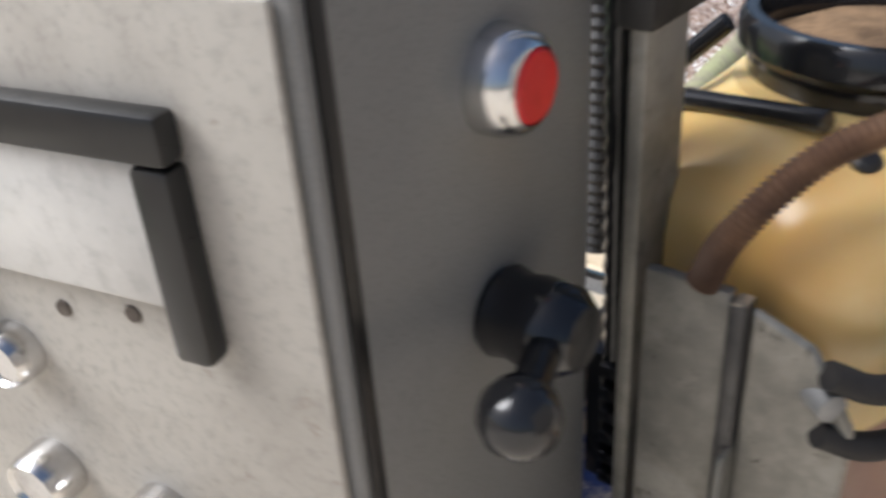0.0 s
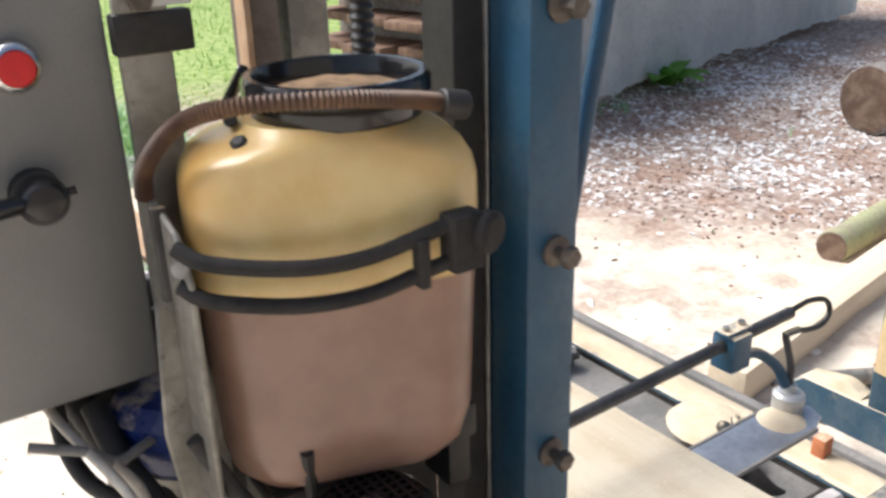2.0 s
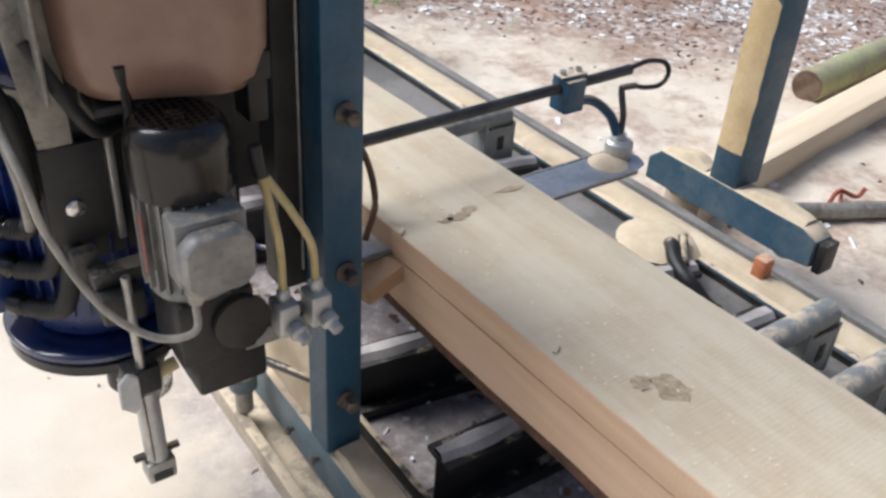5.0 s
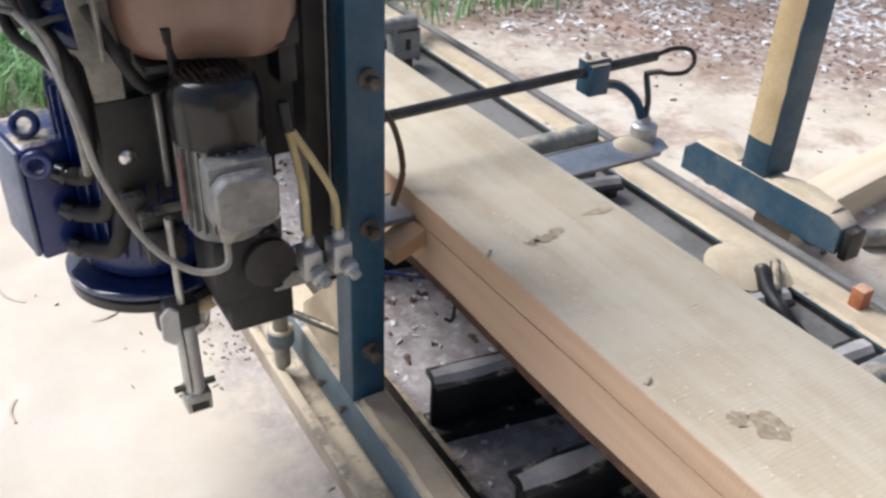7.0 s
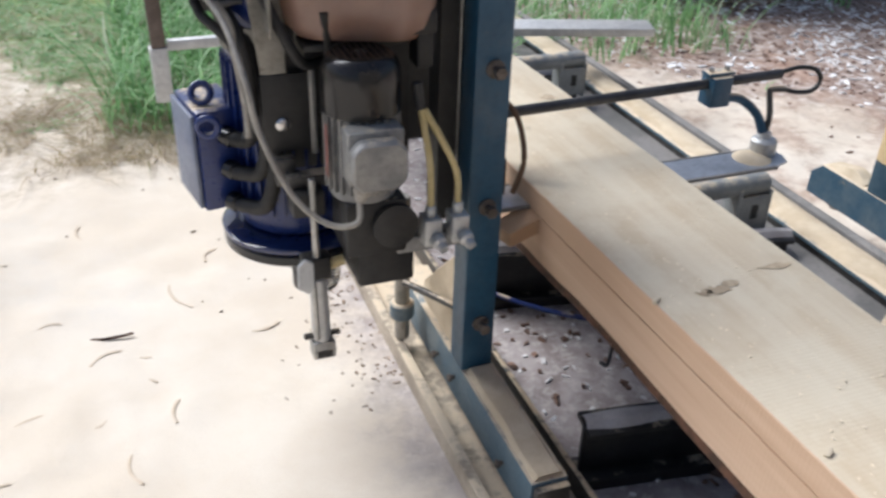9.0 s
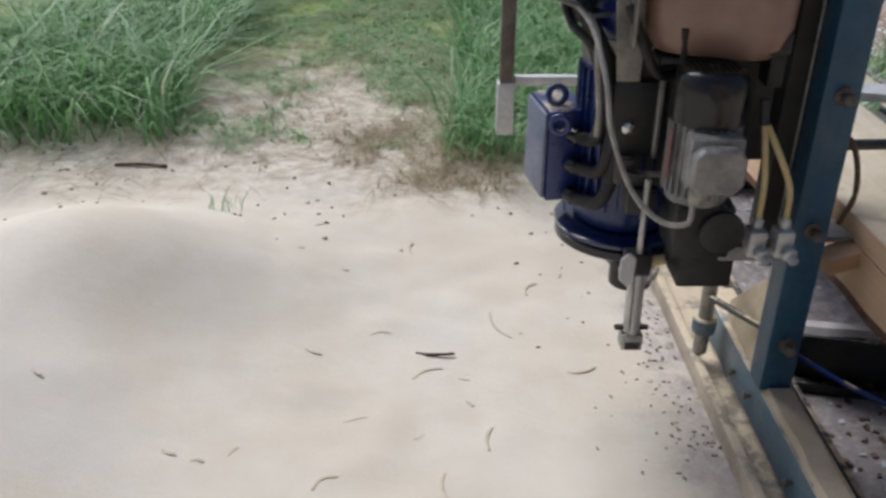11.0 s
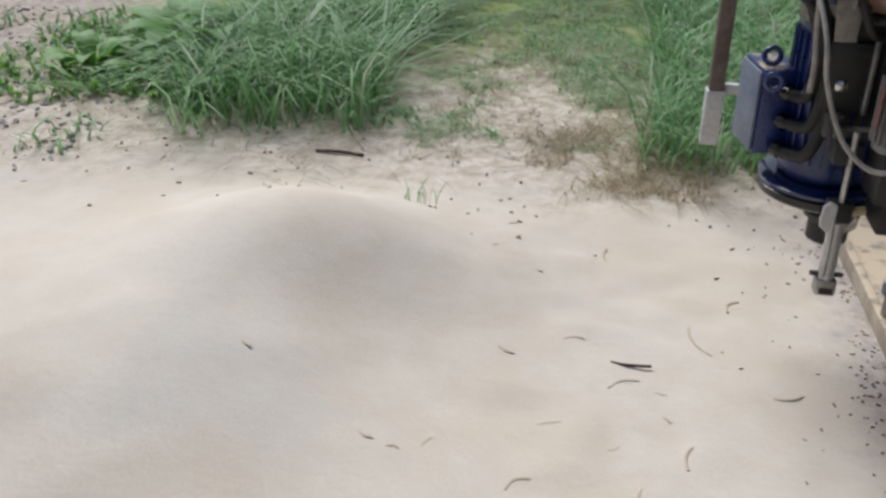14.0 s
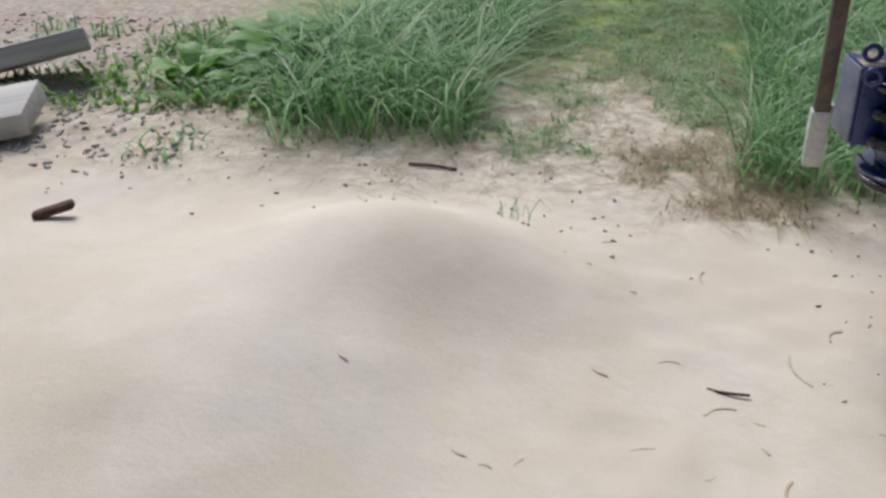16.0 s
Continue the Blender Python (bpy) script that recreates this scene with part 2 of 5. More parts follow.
def leaf_material(name, stops):
    m, nt, bsdf = nodes_of(name)
    g = nt.nodes.new("ShaderNodeNewGeometry")
    nt.links.new(ramp(nt, g.outputs["Random Per Island"], stops), bsdf.inputs["Base Color"])
    bsdf.inputs["Roughness"].default_value = 0.5
    thin = nt.nodes.new("ShaderNodeBsdfTranslucent")
    nt.links.new(bsdf.inputs["Base Color"].links[0].from_socket, thin.inputs["Color"])
    both = nt.nodes.new("ShaderNodeMixShader")
    both.inputs[0].default_value = 0.4
    nt.links.new(bsdf.outputs[0], both.inputs[1])
    nt.links.new(thin.outputs[0], both.inputs[2])
    nt.links.new(both.outputs[0], nt.nodes["Material Output"].inputs["Surface"])
    return m


M_GRASS = leaf_material("tall_grass", [(0.0, (0.14, 0.30, 0.09)), (0.5, (0.25, 0.46, 0.19)), (0.85, (0.39, 0.57, 0.31)), (1.0, (0.58, 0.58, 0.42))])
M_LAWN = leaf_material("short_grass", [(0.0, (0.13, 0.22, 0.05)), (0.45, (0.24, 0.34, 0.10)), (0.75, (0.42, 0.40, 0.21)), (1.0, (0.56, 0.49, 0.35))])
M_GREENLAWN = leaf_material("bright_lawn", [(0.0, (0.16, 0.30, 0.05)), (0.5, (0.26, 0.43, 0.09)), (1.0, (0.40, 0.50, 0.16))])
M_LEAF = leaf_material("broad_leaves", [(0.0, (0.09, 0.24, 0.03)), (0.6, (0.16, 0.36, 0.05)), (1.0, (0.27, 0.46, 0.09))])
M_STRAW = leaf_material("dry_straw", [(0.0, (0.34, 0.26, 0.16)), (0.6, (0.48, 0.39, 0.26)), (1.0, (0.24, 0.22, 0.10))])


def ground_material():
    """Sawdust by the saw, dirty soil in the bed, wood chips and soil beyond it, mown grass behind."""
    m, nt, bsdf = nodes_of("yard_ground")
    v = coords(nt)
    xyz = nt.nodes.new("ShaderNodeSeparateXYZ")
    nt.links.new(v, xyz.inputs[0])
    wob = calc(nt, "SUBTRACT", noise_tex(nt, 1.6, 6, 0.65, v), 0.5)
    wob2 = calc(nt, "SUBTRACT", noise_tex(nt, 9.0, 6, 0.7, v), 0.5)
    x = calc(nt, "ADD", xyz.outputs["X"], calc(nt, "MULTIPLY", wob2, 0.35))
    y = calc(nt, "ADD", calc(nt, "ADD", xyz.outputs["Y"], calc(nt, "MULTIPLY", wob, 0.9)), calc(nt, "MULTIPLY", wob2, 0.5))
    fine = noise_tex(nt, 220, 3, 0.7, v)
    mid = noise_tex(nt, 13, 7, 0.7, v)
    saw = mix(nt, grey(nt, noise_tex(nt, 2.3, 4, 0.6, v), 0.38, 0.66), (0.66, 0.575, 0.46), (0.72, 0.65, 0.545))
    saw = mix(nt, calc(nt, "MULTIPLY", grey(nt, fine, 0.5, 0.8), 0.3), saw, (0.52, 0.43, 0.33))
    blu = calc(nt, "MULTIPLY", grey(nt, noise_tex(nt, 1.5, 5, 0.6, v), 0.56, 0.68), 0.3)
    saw = mix(nt, blu, saw, (0.54, 0.53, 0.50))
    soil = mix(nt, grey(nt, mid, 0.35, 0.65), (0.27, 0.225, 0.21), (0.42, 0.375, 0.36))
    soil = mix(nt, grey(nt, noise_tex(nt, 30, 6, 0.75, v), 0.48, 0.62), soil, (0.50, 0.455, 0.43))
    chips = nt.nodes.new("ShaderNodeTexVoronoi")
    chips.inputs["Scale"].default_value = 38
    nt.links.new(v, chips.inputs["Vector"])
    bed = ramp(nt, calc(nt, "ADD", calc(nt, "MULTIPLY", chips.outputs["Color"], 0.6), calc(nt, "MULTIPLY", mid, 0.4)),
               [(0.22, (0.15, 0.10, 0.08)), (0.42, (0.29, 0.21, 0.17)), (0.60, (0.42, 0.34, 0.29)), (0.80, (0.62, 0.57, 0.53))])
    straw = ramp(nt, calc(nt, "ADD", calc(nt, "MULTIPLY", mid, 0.6), calc(nt, "MULTIPLY", fine, 0.4)),
                 [(0.32, (0.22, 0.19, 0.11)), (0.42, (0.44, 0.37, 0.27)), (0.51, (0.62, 0.54, 0.44)), (0.64, (0.78, 0.71, 0.62))])
    lawn = mix(nt, grey(nt, mid, 0.38, 0.62), (0.15, 0.25, 0.045), (0.36, 0.42, 0.15))
    col = mix(nt, grey(nt, y, 2.15, 2.75), saw, straw)
    col = mix(nt, grey(nt, calc(nt, "ADD", y, calc(nt, "MULTIPLY", wob2, 2.4)), 3.4, 4.7), col, lawn)
    col = mix(nt, grey(nt, x, -0.28, -0.02), col, mix(nt, grey(nt, y, 2.8, 3.6), soil, lawn))
    dirt = mix(nt, grey(nt, noise_tex(nt, 24, 6, 0.75, v), 0.42, 0.62), (0.24, 0.14, 0.095), (0.45, 0.32, 0.245))
    bed = mix(nt, calc(nt, "MULTIPLY", grey(nt, noise_tex(nt, 2.6, 7, 0.7, v), 0.48, 0.60), 0.75), bed, dirt)
    right = mix(nt, grey(nt, calc(nt, "ADD", x, calc(nt, "MULTIPLY", y, 0.8)), 3.35, 4.15), mix(nt, calc(nt, "MULTIPLY", grey(nt, noise_tex(nt, 3.4, 6, 0.7, v), 0.46, 0.62), 0.6), mix(nt, 0.88, bed, saw), dirt), bed)
    right = mix(nt, grey(nt, y, 5.0, 6.5), right, lawn)
    col = mix(nt, grey(nt, x, 1.02, 1.14), col, right)
    col = mix(nt, calc(nt, "MULTIPLY", grey(nt, xyz.outputs["X"], -2.9, -3.9), grey(nt, y, 1.9, 2.5)), col, mix(nt, 0.4, bed, straw))
    nt.links.new(col, bsdf.inputs["Base Color"])
    bsdf.inputs["Roughness"].default_value = 0.95
    h = calc(nt, "ADD", calc(nt, "MULTIPLY", noise_tex(nt, 26, 7, 0.75, v), 1.0), calc(nt, "MULTIPLY", fine, 0.25))
    bump(nt, bsdf, h, 0.30, 0.012)
    return m


M_GROUND = ground_material()


# ---------------------------------------------------------------- mesh tools
def link(name, bm, material, parent=None, label="", smooth=True):
    me = bpy.data.meshes.new(name)
    bmesh.ops.recalc_face_normals(bm, faces=bm.faces)
    bm.to_mesh(me)
    bm.free()
    me.materials.append(material)
    if smooth:
        me.shade_smooth()
        try:
            me.set_sharp_from_angle(angle=radians(38))
        except AttributeError:
            pass
    ob = new(name, me)
    if parent is not None:
        ob.parent = parent
    if label:
        ob["label"] = label
    return ob


def part(name, bm, material, parent, label=""):
    return link(name, bm, material, parent, label)


def thing(name, label, category, at=(0, 0, 0), group=""):
    ob = new(name)
    ob.location = at
    return tagged(ob, label, category, group)


def box(x0, x1, y0, y1, z0, z1, bevel=0.002, seg=2):
    bm = bmesh.new()
    bmesh.ops.create_cube(bm, size=1)
    for v in bm.verts:
        v.co = Vector(((x0 + x1) / 2 + v.co.x * (x1 - x0), (y0 + y1) / 2 + v.co.y * (y1 - y0), (z0 + z1) / 2 + v.co.z * (z1 - z0)))
    if bevel:
        bmesh.ops.bevel(bm, geom=list(bm.edges), offset=min(bevel, 0.45 * min(x1 - x0, y1 - y0, z1 - z0)), segments=seg, affect="EDGES", profile=0.5)
    return bm


def join(*bms):
    out = bmesh.new()
    for b in bms:
        me = bpy.data.meshes.new("tmp")
        b.to_mesh(me)
        b.free()
        out.from_mesh(me)
        bpy.data.meshes.remove(me)
    return out


def moved(bm, m):
    bmesh.ops.transform(bm, matrix=m, verts=bm.verts)
    return bm


def lathe(profile, base=(0, 0, 0), axis=(0, 0, 1), seg=28):
    """Turns a profile of (radius, height) round the axis."""
    bm = bmesh.new()
    rings = []
    for r, h in profile:
        if r < 1e-6:
            rings.append([bm.verts.new((0, 0, h))])
        else:
            rings.append([bm.verts.new((r * math.cos(2 * math.pi * k / seg), r * math.sin(2 * math.pi * k / seg), h)) for k in range(seg)])
    for a, b in zip(rings, rings[1:]):
        for k in range(seg):
            q = [a[k % len(a)], a[(k + 1) % len(a)], b[(k + 1) % len(b)], b[k % len(b)]]
            q = list(dict.fromkeys(q))
            if len(q) > 2:
                bm.faces.new(q)
    for end in (rings[0], rings[-1]):
        if len(end) > 2:
            bm.faces.new(end)
    turn = Vector((0, 0, 1)).rotation_difference(Vector(axis).normalized()).to_matrix().to_4x4()
    return moved(bm, Matrix.Translation(base) @ turn)


def rod(p, q, r, seg=16, bevel=0.15):
    p, q = Vector(p), Vector(q)
    d = (q - p).length
    b = min(r * bevel, d * 0.2)
    return lathe([(r - b, 0), (r, b), (r, d - b), (r - b, d)], p, q - p, seg)


def spline(points, n=8):
    """A smooth line through the points."""
    p = [Vector(a) for a in points]
    p = [2 * p[0] - p[1]] + p + [2 * p[-1] - p[-2]]
    out = []
    for k in range(1, len(p) - 2):
        for j in range(n):
            t = j / n
            a, b, c, d = p[k - 1:k + 3]
            out.append(0.5 * (2 * b + (c - a) * t + (2 * a - 5 * b + 4 * c - d) * t * t + (3 * b - a - 3 * c + d) * t ** 3))
    out.append(p[-2])
    return out


def tube(points, r, seg=10, n=8, ribs=0.0, smooth=True):
    """A hose along the points; ribs: depth of its corrugation."""
    line = spline(points, n) if smooth else [Vector(a) for a in points]
    bm = bmesh.new()
    up = Vector((0.13, 0.21, 0.97))
    rings = []
    for k, c in enumerate(line):
        d = (line[min(k + 1, len(line) - 1)] - line[max(k - 1, 0)]).normalized()
        s = d.cross(up)
        if s.length < 1e-4:
            s = d.cross(Vector((1, 0, 0)))
        s.normalize()
        u = s.cross(d)
        rr = r - (ribs if k % 2 else 0)
        rings.append([bm.verts.new(c + rr * (math.cos(a) * s + math.sin(a) * u)) for a in [2 * math.pi * j / seg for j in range(seg)]])
    for a, b in zip(rings, rings[1:]):
        for j in range(seg):
            bm.faces.new((a[j], a[(j + 1) % seg], b[(j + 1) % seg], b[j]))
    bm.faces.new(rings[0])
    bm.faces.new(rings[-1])
    return bm


def prism(outline, a, b, axis="y", bevel=0.002):
    """A plate: the outline (two coordinates) pushed from a to b along the axis."""
    bm = bmesh.new()
    place = {"y": lambda p, w: (p[0], w, p[1]), "x": lambda p, w: (w, p[0], p[1]), "z": lambda p, w: (p[0], p[1], w)}[axis]
    f = bm.faces.new([bm.verts.new(place(p, a)) for p in outline])
    e = bmesh.ops.extrude_face_region(bm, geom=[f])
    bmesh.ops.translate(bm, verts=[g for g in e["geom"] if isinstance(g, bmesh.types.BMVert)], vec=Vector(place((0, 0), b)) - Vector(place((0, 0), a)))
    if bevel:
        bmesh.ops.bevel(bm, geom=list(bm.edges), offset=bevel, segments=1, affect="EDGES")
    return bm


def hexbolt(p, d, r=0.013, length=0.03, head=0.011):
    """A bolt whose shank runs from p along d, with a six-sided head."""
    p, d = Vector(p), Vector(d).normalized()
    return join(lathe([(r * 0.95, 0), (r, 0.001), (r, head - 0.002), (r * 0.86, head)], p + d * (length - head), d, 6),
                rod(p, p + d * (length - head), r * 0.55, 12))


def mesh_from(name, verts, faces, material, smooth=False):
    me = bpy.data.meshes.new(name)
    me.from_pydata(verts, [], faces)
    me.materials.append(material)
    if smooth:
        me.shade_smooth()
    return new(name, me)


# ---------------------------------------------------------------- ground
def height(x, y):
    """The lie of the yard: a sawdust heap, its flank, and small unevenness."""
    z = 0.19 * math.exp(-(((x + 1.62) / 0.46) ** 2 + ((y - 1.85) / 0.33) ** 2))
    z += 0.14 * math.exp(-(((x + 1.95) / 0.60) ** 2 + ((y - 1.25) / 0.55) ** 2))
    z += 0.05 * math.exp(-(((x + 3.0) / 0.9) ** 2 + ((y - 1.4) / 0.7) ** 2))
    z += 0.035 * math.exp(-(((x + 1.05) / 0.35) ** 2 + ((y - 0.6) / 0.5) ** 2))
    if abs(x) < 12 and abs(y) < 14:
        amp = 0.010 if x < 0 else 0.016
        if -0.2 < x < 1.35:
            amp = 0.006
        if x < -0.15:
            z += 0.006 * noise.noise((x * 5.5, y * 5.5, 2.7))
            walked = math.exp(-(((x + 0.75) / 0.5) ** 4 + ((y - 1.5) / 0.75) ** 4))
            z += walked * (0.016 * abs(noise.noise((x * 6.5, y * 8, 5.2))) + 0.004 * noise.noise((x * 15, y * 17, 1.2)))
        z += amp * noise.noise((x * 2.1, y * 2.1, 0.3)) + 0.35 * amp * noise.noise((x * 9, y * 9, 4.1))
        if x > 1.25:
            z += 0.010 * abs(noise.noise((x * 7, y * 7, 3.3))) + 0.004 * noise.noise((x * 16, y * 16, 6.1))
        if x > 1.5 or y > 2.5:
            z += 0.01 * noise.noise((x * 6, y * 6, 9.0))
    return z


def axis_lines(lo, hi, step, far):
    inner = list(np.arange(lo, hi + step / 2, step))
    out, s, a, b = [], step, lo, hi
    while a > -far or b < far:
        s *= 1.35
        a, b = a - s, b + s
        inner = [a] + inner + [b]
    return inner


def build_ground():
    xs, ys = axis_lines(-4.2, 5.0, 0.04, 400), axis_lines(-0.8, 5.6, 0.04, 400)
    verts = [(x, y, height(x, y)) for y in ys for x in xs]
    n = len(xs)
    faces = [(j * n + i, j * n + i + 1, (j + 1) * n + i + 1, (j + 1) * n + i) for j in range(len(ys) - 1) for i in range(n - 1)]
    tagged(mesh_from("ground", verts, faces, M_GROUND, True), "yard ground of pale sawdust, soil, wood chips and grass", "ground", kind="structure")


build_ground()


# ---------------------------------------------------------------- rails and bed
def build_rails():
    near = thing("near_rail", "dusty steel rail channel lying in sawdust along the saw bed", "rail", (0, 0, 0))
    tagged(near, kind="structure")
    part("rail_base", box(-0.085, 0.082, -3.0, 4.2, -0.02, 0.022), M_DUSTYRAIL, near)
    part("outer_flange", box(-0.108, -0.0855, -3.0, 4.2, -0.02, 0.048), M_DUSTYRAIL, near, "dusty tan outer flange")
    part("inner_flange", box(0.0825, 0.095, -3.0, 4.2, -0.02, 0.068), M_DARKSTEEL, near, "dark inner flange")
    far = thing("far_rail", "dark steel rail beam with sawdust on its flange", "rail", (0, 0, 0))
    tagged(far, kind="structure")
    part("beam_web", box(1.03, 1.06, -3.0, 4.2, -0.02, 0.13), M_DARKSTEEL, far)
    part("beam_flange", box(1.02, 1.125, -3.0, 4.2, 0.1305, 0.142), M_BLUE_DUSTY, far)
    part("tray", box(0.50, 1.0285, -3.0, 4.2, 0.10, 0.11), M_TRAY, far, "dark dusty tray plate")
    part("rail_bar", box(1.165, 1.195, -3.0, 4.2, -0.02, 0.128), M_TRAY, far, "narrow dark running rail")
    bm = bmesh.new()
    rows = []
    for k in range(181):
        y = -3 + 0.04 * k
        w = 0.038 + 0.014 * noise.noise((0, y * 2.2, 1)) + 0.008 * noise.noise((0, y * 11, 2))
        h = 0.018 + 0.012 * noise.noise((3, y * 3.1, 1))
        rows.append([bm.verts.new(p) for p in ((1.105 - 2 * w * 0.9, y, 0.1425), (1.105 - 1.5 * w, y, 0.1425 + 0.7 * h), (1.105 - 0.7 * w, y, 0.1425 + h), (1.11, y, 0.1425 + 0.5 * h), (1.124, y, 0.1425))])
    for a, b in zip(rows, rows[1:]):
        for j in range(4):
            bm.faces.new((a[j], a[j + 1], b[j + 1], b[j]))
    part("sawdust_ridge", bm, M_SAWDUST, far, "ridge of yellow sawdust")


def build_bunk(y, x0, x1, name="log_bunk"):
    b = thing(name, "dusty steel tube bunk with slotted end plate under the log", "bunk", (0, y, 0), "bunks of the saw bed")
    part("tube", rod((x0, 0, 0.272), (x1, 0, 0.272), 0.028, 20), M_TUBE, b)
    plate = join(box(x1 - 0.10, x1 - 0.088, -0.03, 0.03, 0.03, 0.27), box(x1 - 0.008, x1 + 0.004, -0.032, 0.032, 0.14, 0.262),
                 box(x1 - 0.09, x1 - 0.006, -0.031, -0.024, 0.15, 0.25))
    part("end_plate", plate, M_TUBE, b)
    # No hole is cut: a black patch paints the shade of the slot.
    part("slot_shade", box(x1 - 0.055, x1 - 0.035, -0.033, -0.0312, 0.185, 0.225, 0), M_BLACK, b, "black patch for the shade in the slot")
    part("leg", box(x1 - 0.42, x1 - 0.37, -0.025, 0.025, -0.01, 0.25), M_DARKSTEEL, b)
    part("leg", box(x1 - 0.075, x1 - 0.02, -0.022, 0.022, -0.01, 0.25), M_DARKSTEEL, b)


def build_crossbeam(y, turn, top):
    c = thing("cross_beam", "dark steel cross beam with sawdust on top", "beam", (0.55, y, 0), "cross beams of the saw bed")
    c.rotation_euler.z = radians(turn)
    web = join(box(-0.44, 0.43, -0.035, 0.035, top - 0.012, top), box(-0.44, 0.43, -0.006, 0.006, 0.03, top - 0.012), box(-0.44, 0.43, -0.035, 0.035, 0.0, 0.03))
    part("beam", web, M_BLACK, c)
    bm = bmesh.new()
    rows = []
    for k in range(45):
        x = -0.44 + 0.87 * k / 44
        h = 0.006 + 0.007 * (1 + noise.noise((x * 7, y, 0)))
        w = 0.022 + 0.010 * noise.noise((x * 9, y, 3))
        rows.append([bm.verts.new((x, s * w, top + 0.001 + (h if abs(s) < 0.6 else 0))) for s in (-1, -0.5, 0.5, 1)])
    for a, b in zip(rows, rows[1:]):
        for j in range(3):
            bm.faces.new((a[j], a[j + 1], b[j + 1], b[j]))
    part("sawdust", bm, M_GREYDUST, c, "grey dust drift on the beam")


def build_unseen_wall():
    # Added wall, never in view; keeps sky light off the camera-facing sides.
    w = thing("unseen_wall", "unseen weathered board wall, added to block sky light", "wall")
    tagged(w, kind="structure")
    for k in range(26):
        part("board", box(-1.7 + 0.2 * k, -1.504 + 0.2 * k, -3.22, -3.19 + 0.006 * (k % 3), 0.0, 3.6, 0.003), M_GREYWOOD, w)
    part("rail", box(-1.7, 3.5, -3.30, -3.221, 2.2, 2.32, 0.003), M_GREYWOOD, w)


build_unseen_wall()
build_rails()
for yy, x0, x1 in ((0.075, 0.30, 0.93), (0.235, 0.30, 0.935), (1.285, 0.30, 0.94), (2.30, 0.3, 0.94), (-0.75, 0.30, 0.93)):
    build_bunk(yy, x0, x1)
for yy, tn, tp in ((0.66, -8, 0.15), (0.40, -2, 0.15), (1.28, -12, 0.16), (2.5, 0, 0.15), (-0.3, 0, 0.15)):
    build_crossbeam(yy, tn, tp)


# ---------------------------------------------------------------- the log on the bed
def skew(y):
    return -0.022 * (y - 0.4)


def build_log():
    log = thing("log", "half-sawn pine log with a plank nearly cut free on top", "log", (0, 0, 0))
    bm = bmesh.new()
    n, y0, y1 = 150, -1.7, 2.45
    left, right = 0.156, 0.474
    rings = []
    for k in range(n + 1):
        y = y0 + (y1 - y0) * k / n
        s = skew(y)
        wob = 0.016 * noise.noise((0.3, y * 1.7, 0)) + 0.006 * noise.noise((0.3, y * 9, 2))
        lo = 0.334 + wob
        pts = [(left, 0.432), (left, lo), (left - 0.002 + 0.006 * noise.noise((1.0, y * 5, 4)), lo - 0.018), (left + 0.06, 0.301), (0.33, 0.3005), (right - 0.06, 0.301), (right - 0.02, lo - 0.012), (right, lo + 0.004), (right, 0.432)]
        rings.append([bm.verts.new((x + s, y, z)) for x, z in pts])
    for a, b in zip(rings, rings[1:]):
        for j in range(9):
            f = bm.faces.new((a[j], a[(j + 1) % 9], b[(j + 1) % 9], b[j]))
            f.material_index = 1 if 1 <= j <= 6 else 0
    bm.faces.new(rings[0])
    bm.faces.new(rings[-1])
    cant = part("cant", bm, M_CANT, log, "pink-brown sawn cant with bark below")
    cant.data.materials.append(M_BARK)
    bm = bmesh.new()
    rings = []
    for k in range(n + 1):
        y = y0 + (y1 - y0) * k / n
        s = skew(y)
        e = 0.0022 * noise.noise((1.3, y * 6, 0)) + 0.0015 * noise.noise((1.3, y * 31, 0))
        g = 0.0022 * noise.noise((5.3, y * 6, 0))
        h = 0.001 * noise.noise((2.3, y * 5, 0))
        pts = [(left + e, 0.4355), (right + g, 0.4355), (right + 0.001 + g, 0.437), (right + g, 0.4835 + h), (right - 0.002 + g, 0.485 + h), (left + 0.002 + e, 0.485 + h), (left + e, 0.4835 + h)]
        rings.append([bm.verts.new((x + s, y, z)) for x, z in pts])
    for a, b in zip(rings, rings[1:]):
        for j in range(7):
            f = bm.faces.new((a[j], a[(j + 1) % 7], b[(j + 1) % 7], b[j]))
            f.material_index = 0 if j == 4 else 1
    bm.faces.new(rings[0])
    bm.faces.new(rings[-1])
    pk = part("plank", bm, M_PLANK, log, "pale fresh plank dusted with sawdust")
    pk.data.materials.append(M_CANT)
    part("uncut_wood", box(left + 0.002 + skew(2.2), right - 0.002 + skew(2.2), 1.96, 2.44, 0.4315, 0.436, 0), M_CANT, log)
    # The slit is empty; this dark filler stands in for the shade inside it.
    part("kerf_shade", box(left + 0.02 + skew(0.2), right - 0.02 + skew(0.2), -1.69, 1.955, 0.4318, 0.4358, 0), M_BARKBIT, log, "dark filler for the shade in the saw cut")
    for x, y, w, d in ((0.418, 0.655, 0.035, 0.012), (0.275, 0.622, 0.03, 0.014), (0.31, 0.632, 0.022, 0.010), (0.245, 0.62, 0.018, 0.012), (0.268, 0.10, 0.030, 0.035), (0.235, 0.125, 0.018, 0.02), (0.40, -0.55, 0.02, 0.03), (0.39, 1.5, 0.02, 0.02)):
        bm = bmesh.new()
        rx, ry = w * 0.85, d * 0.75
        z = 0.4862
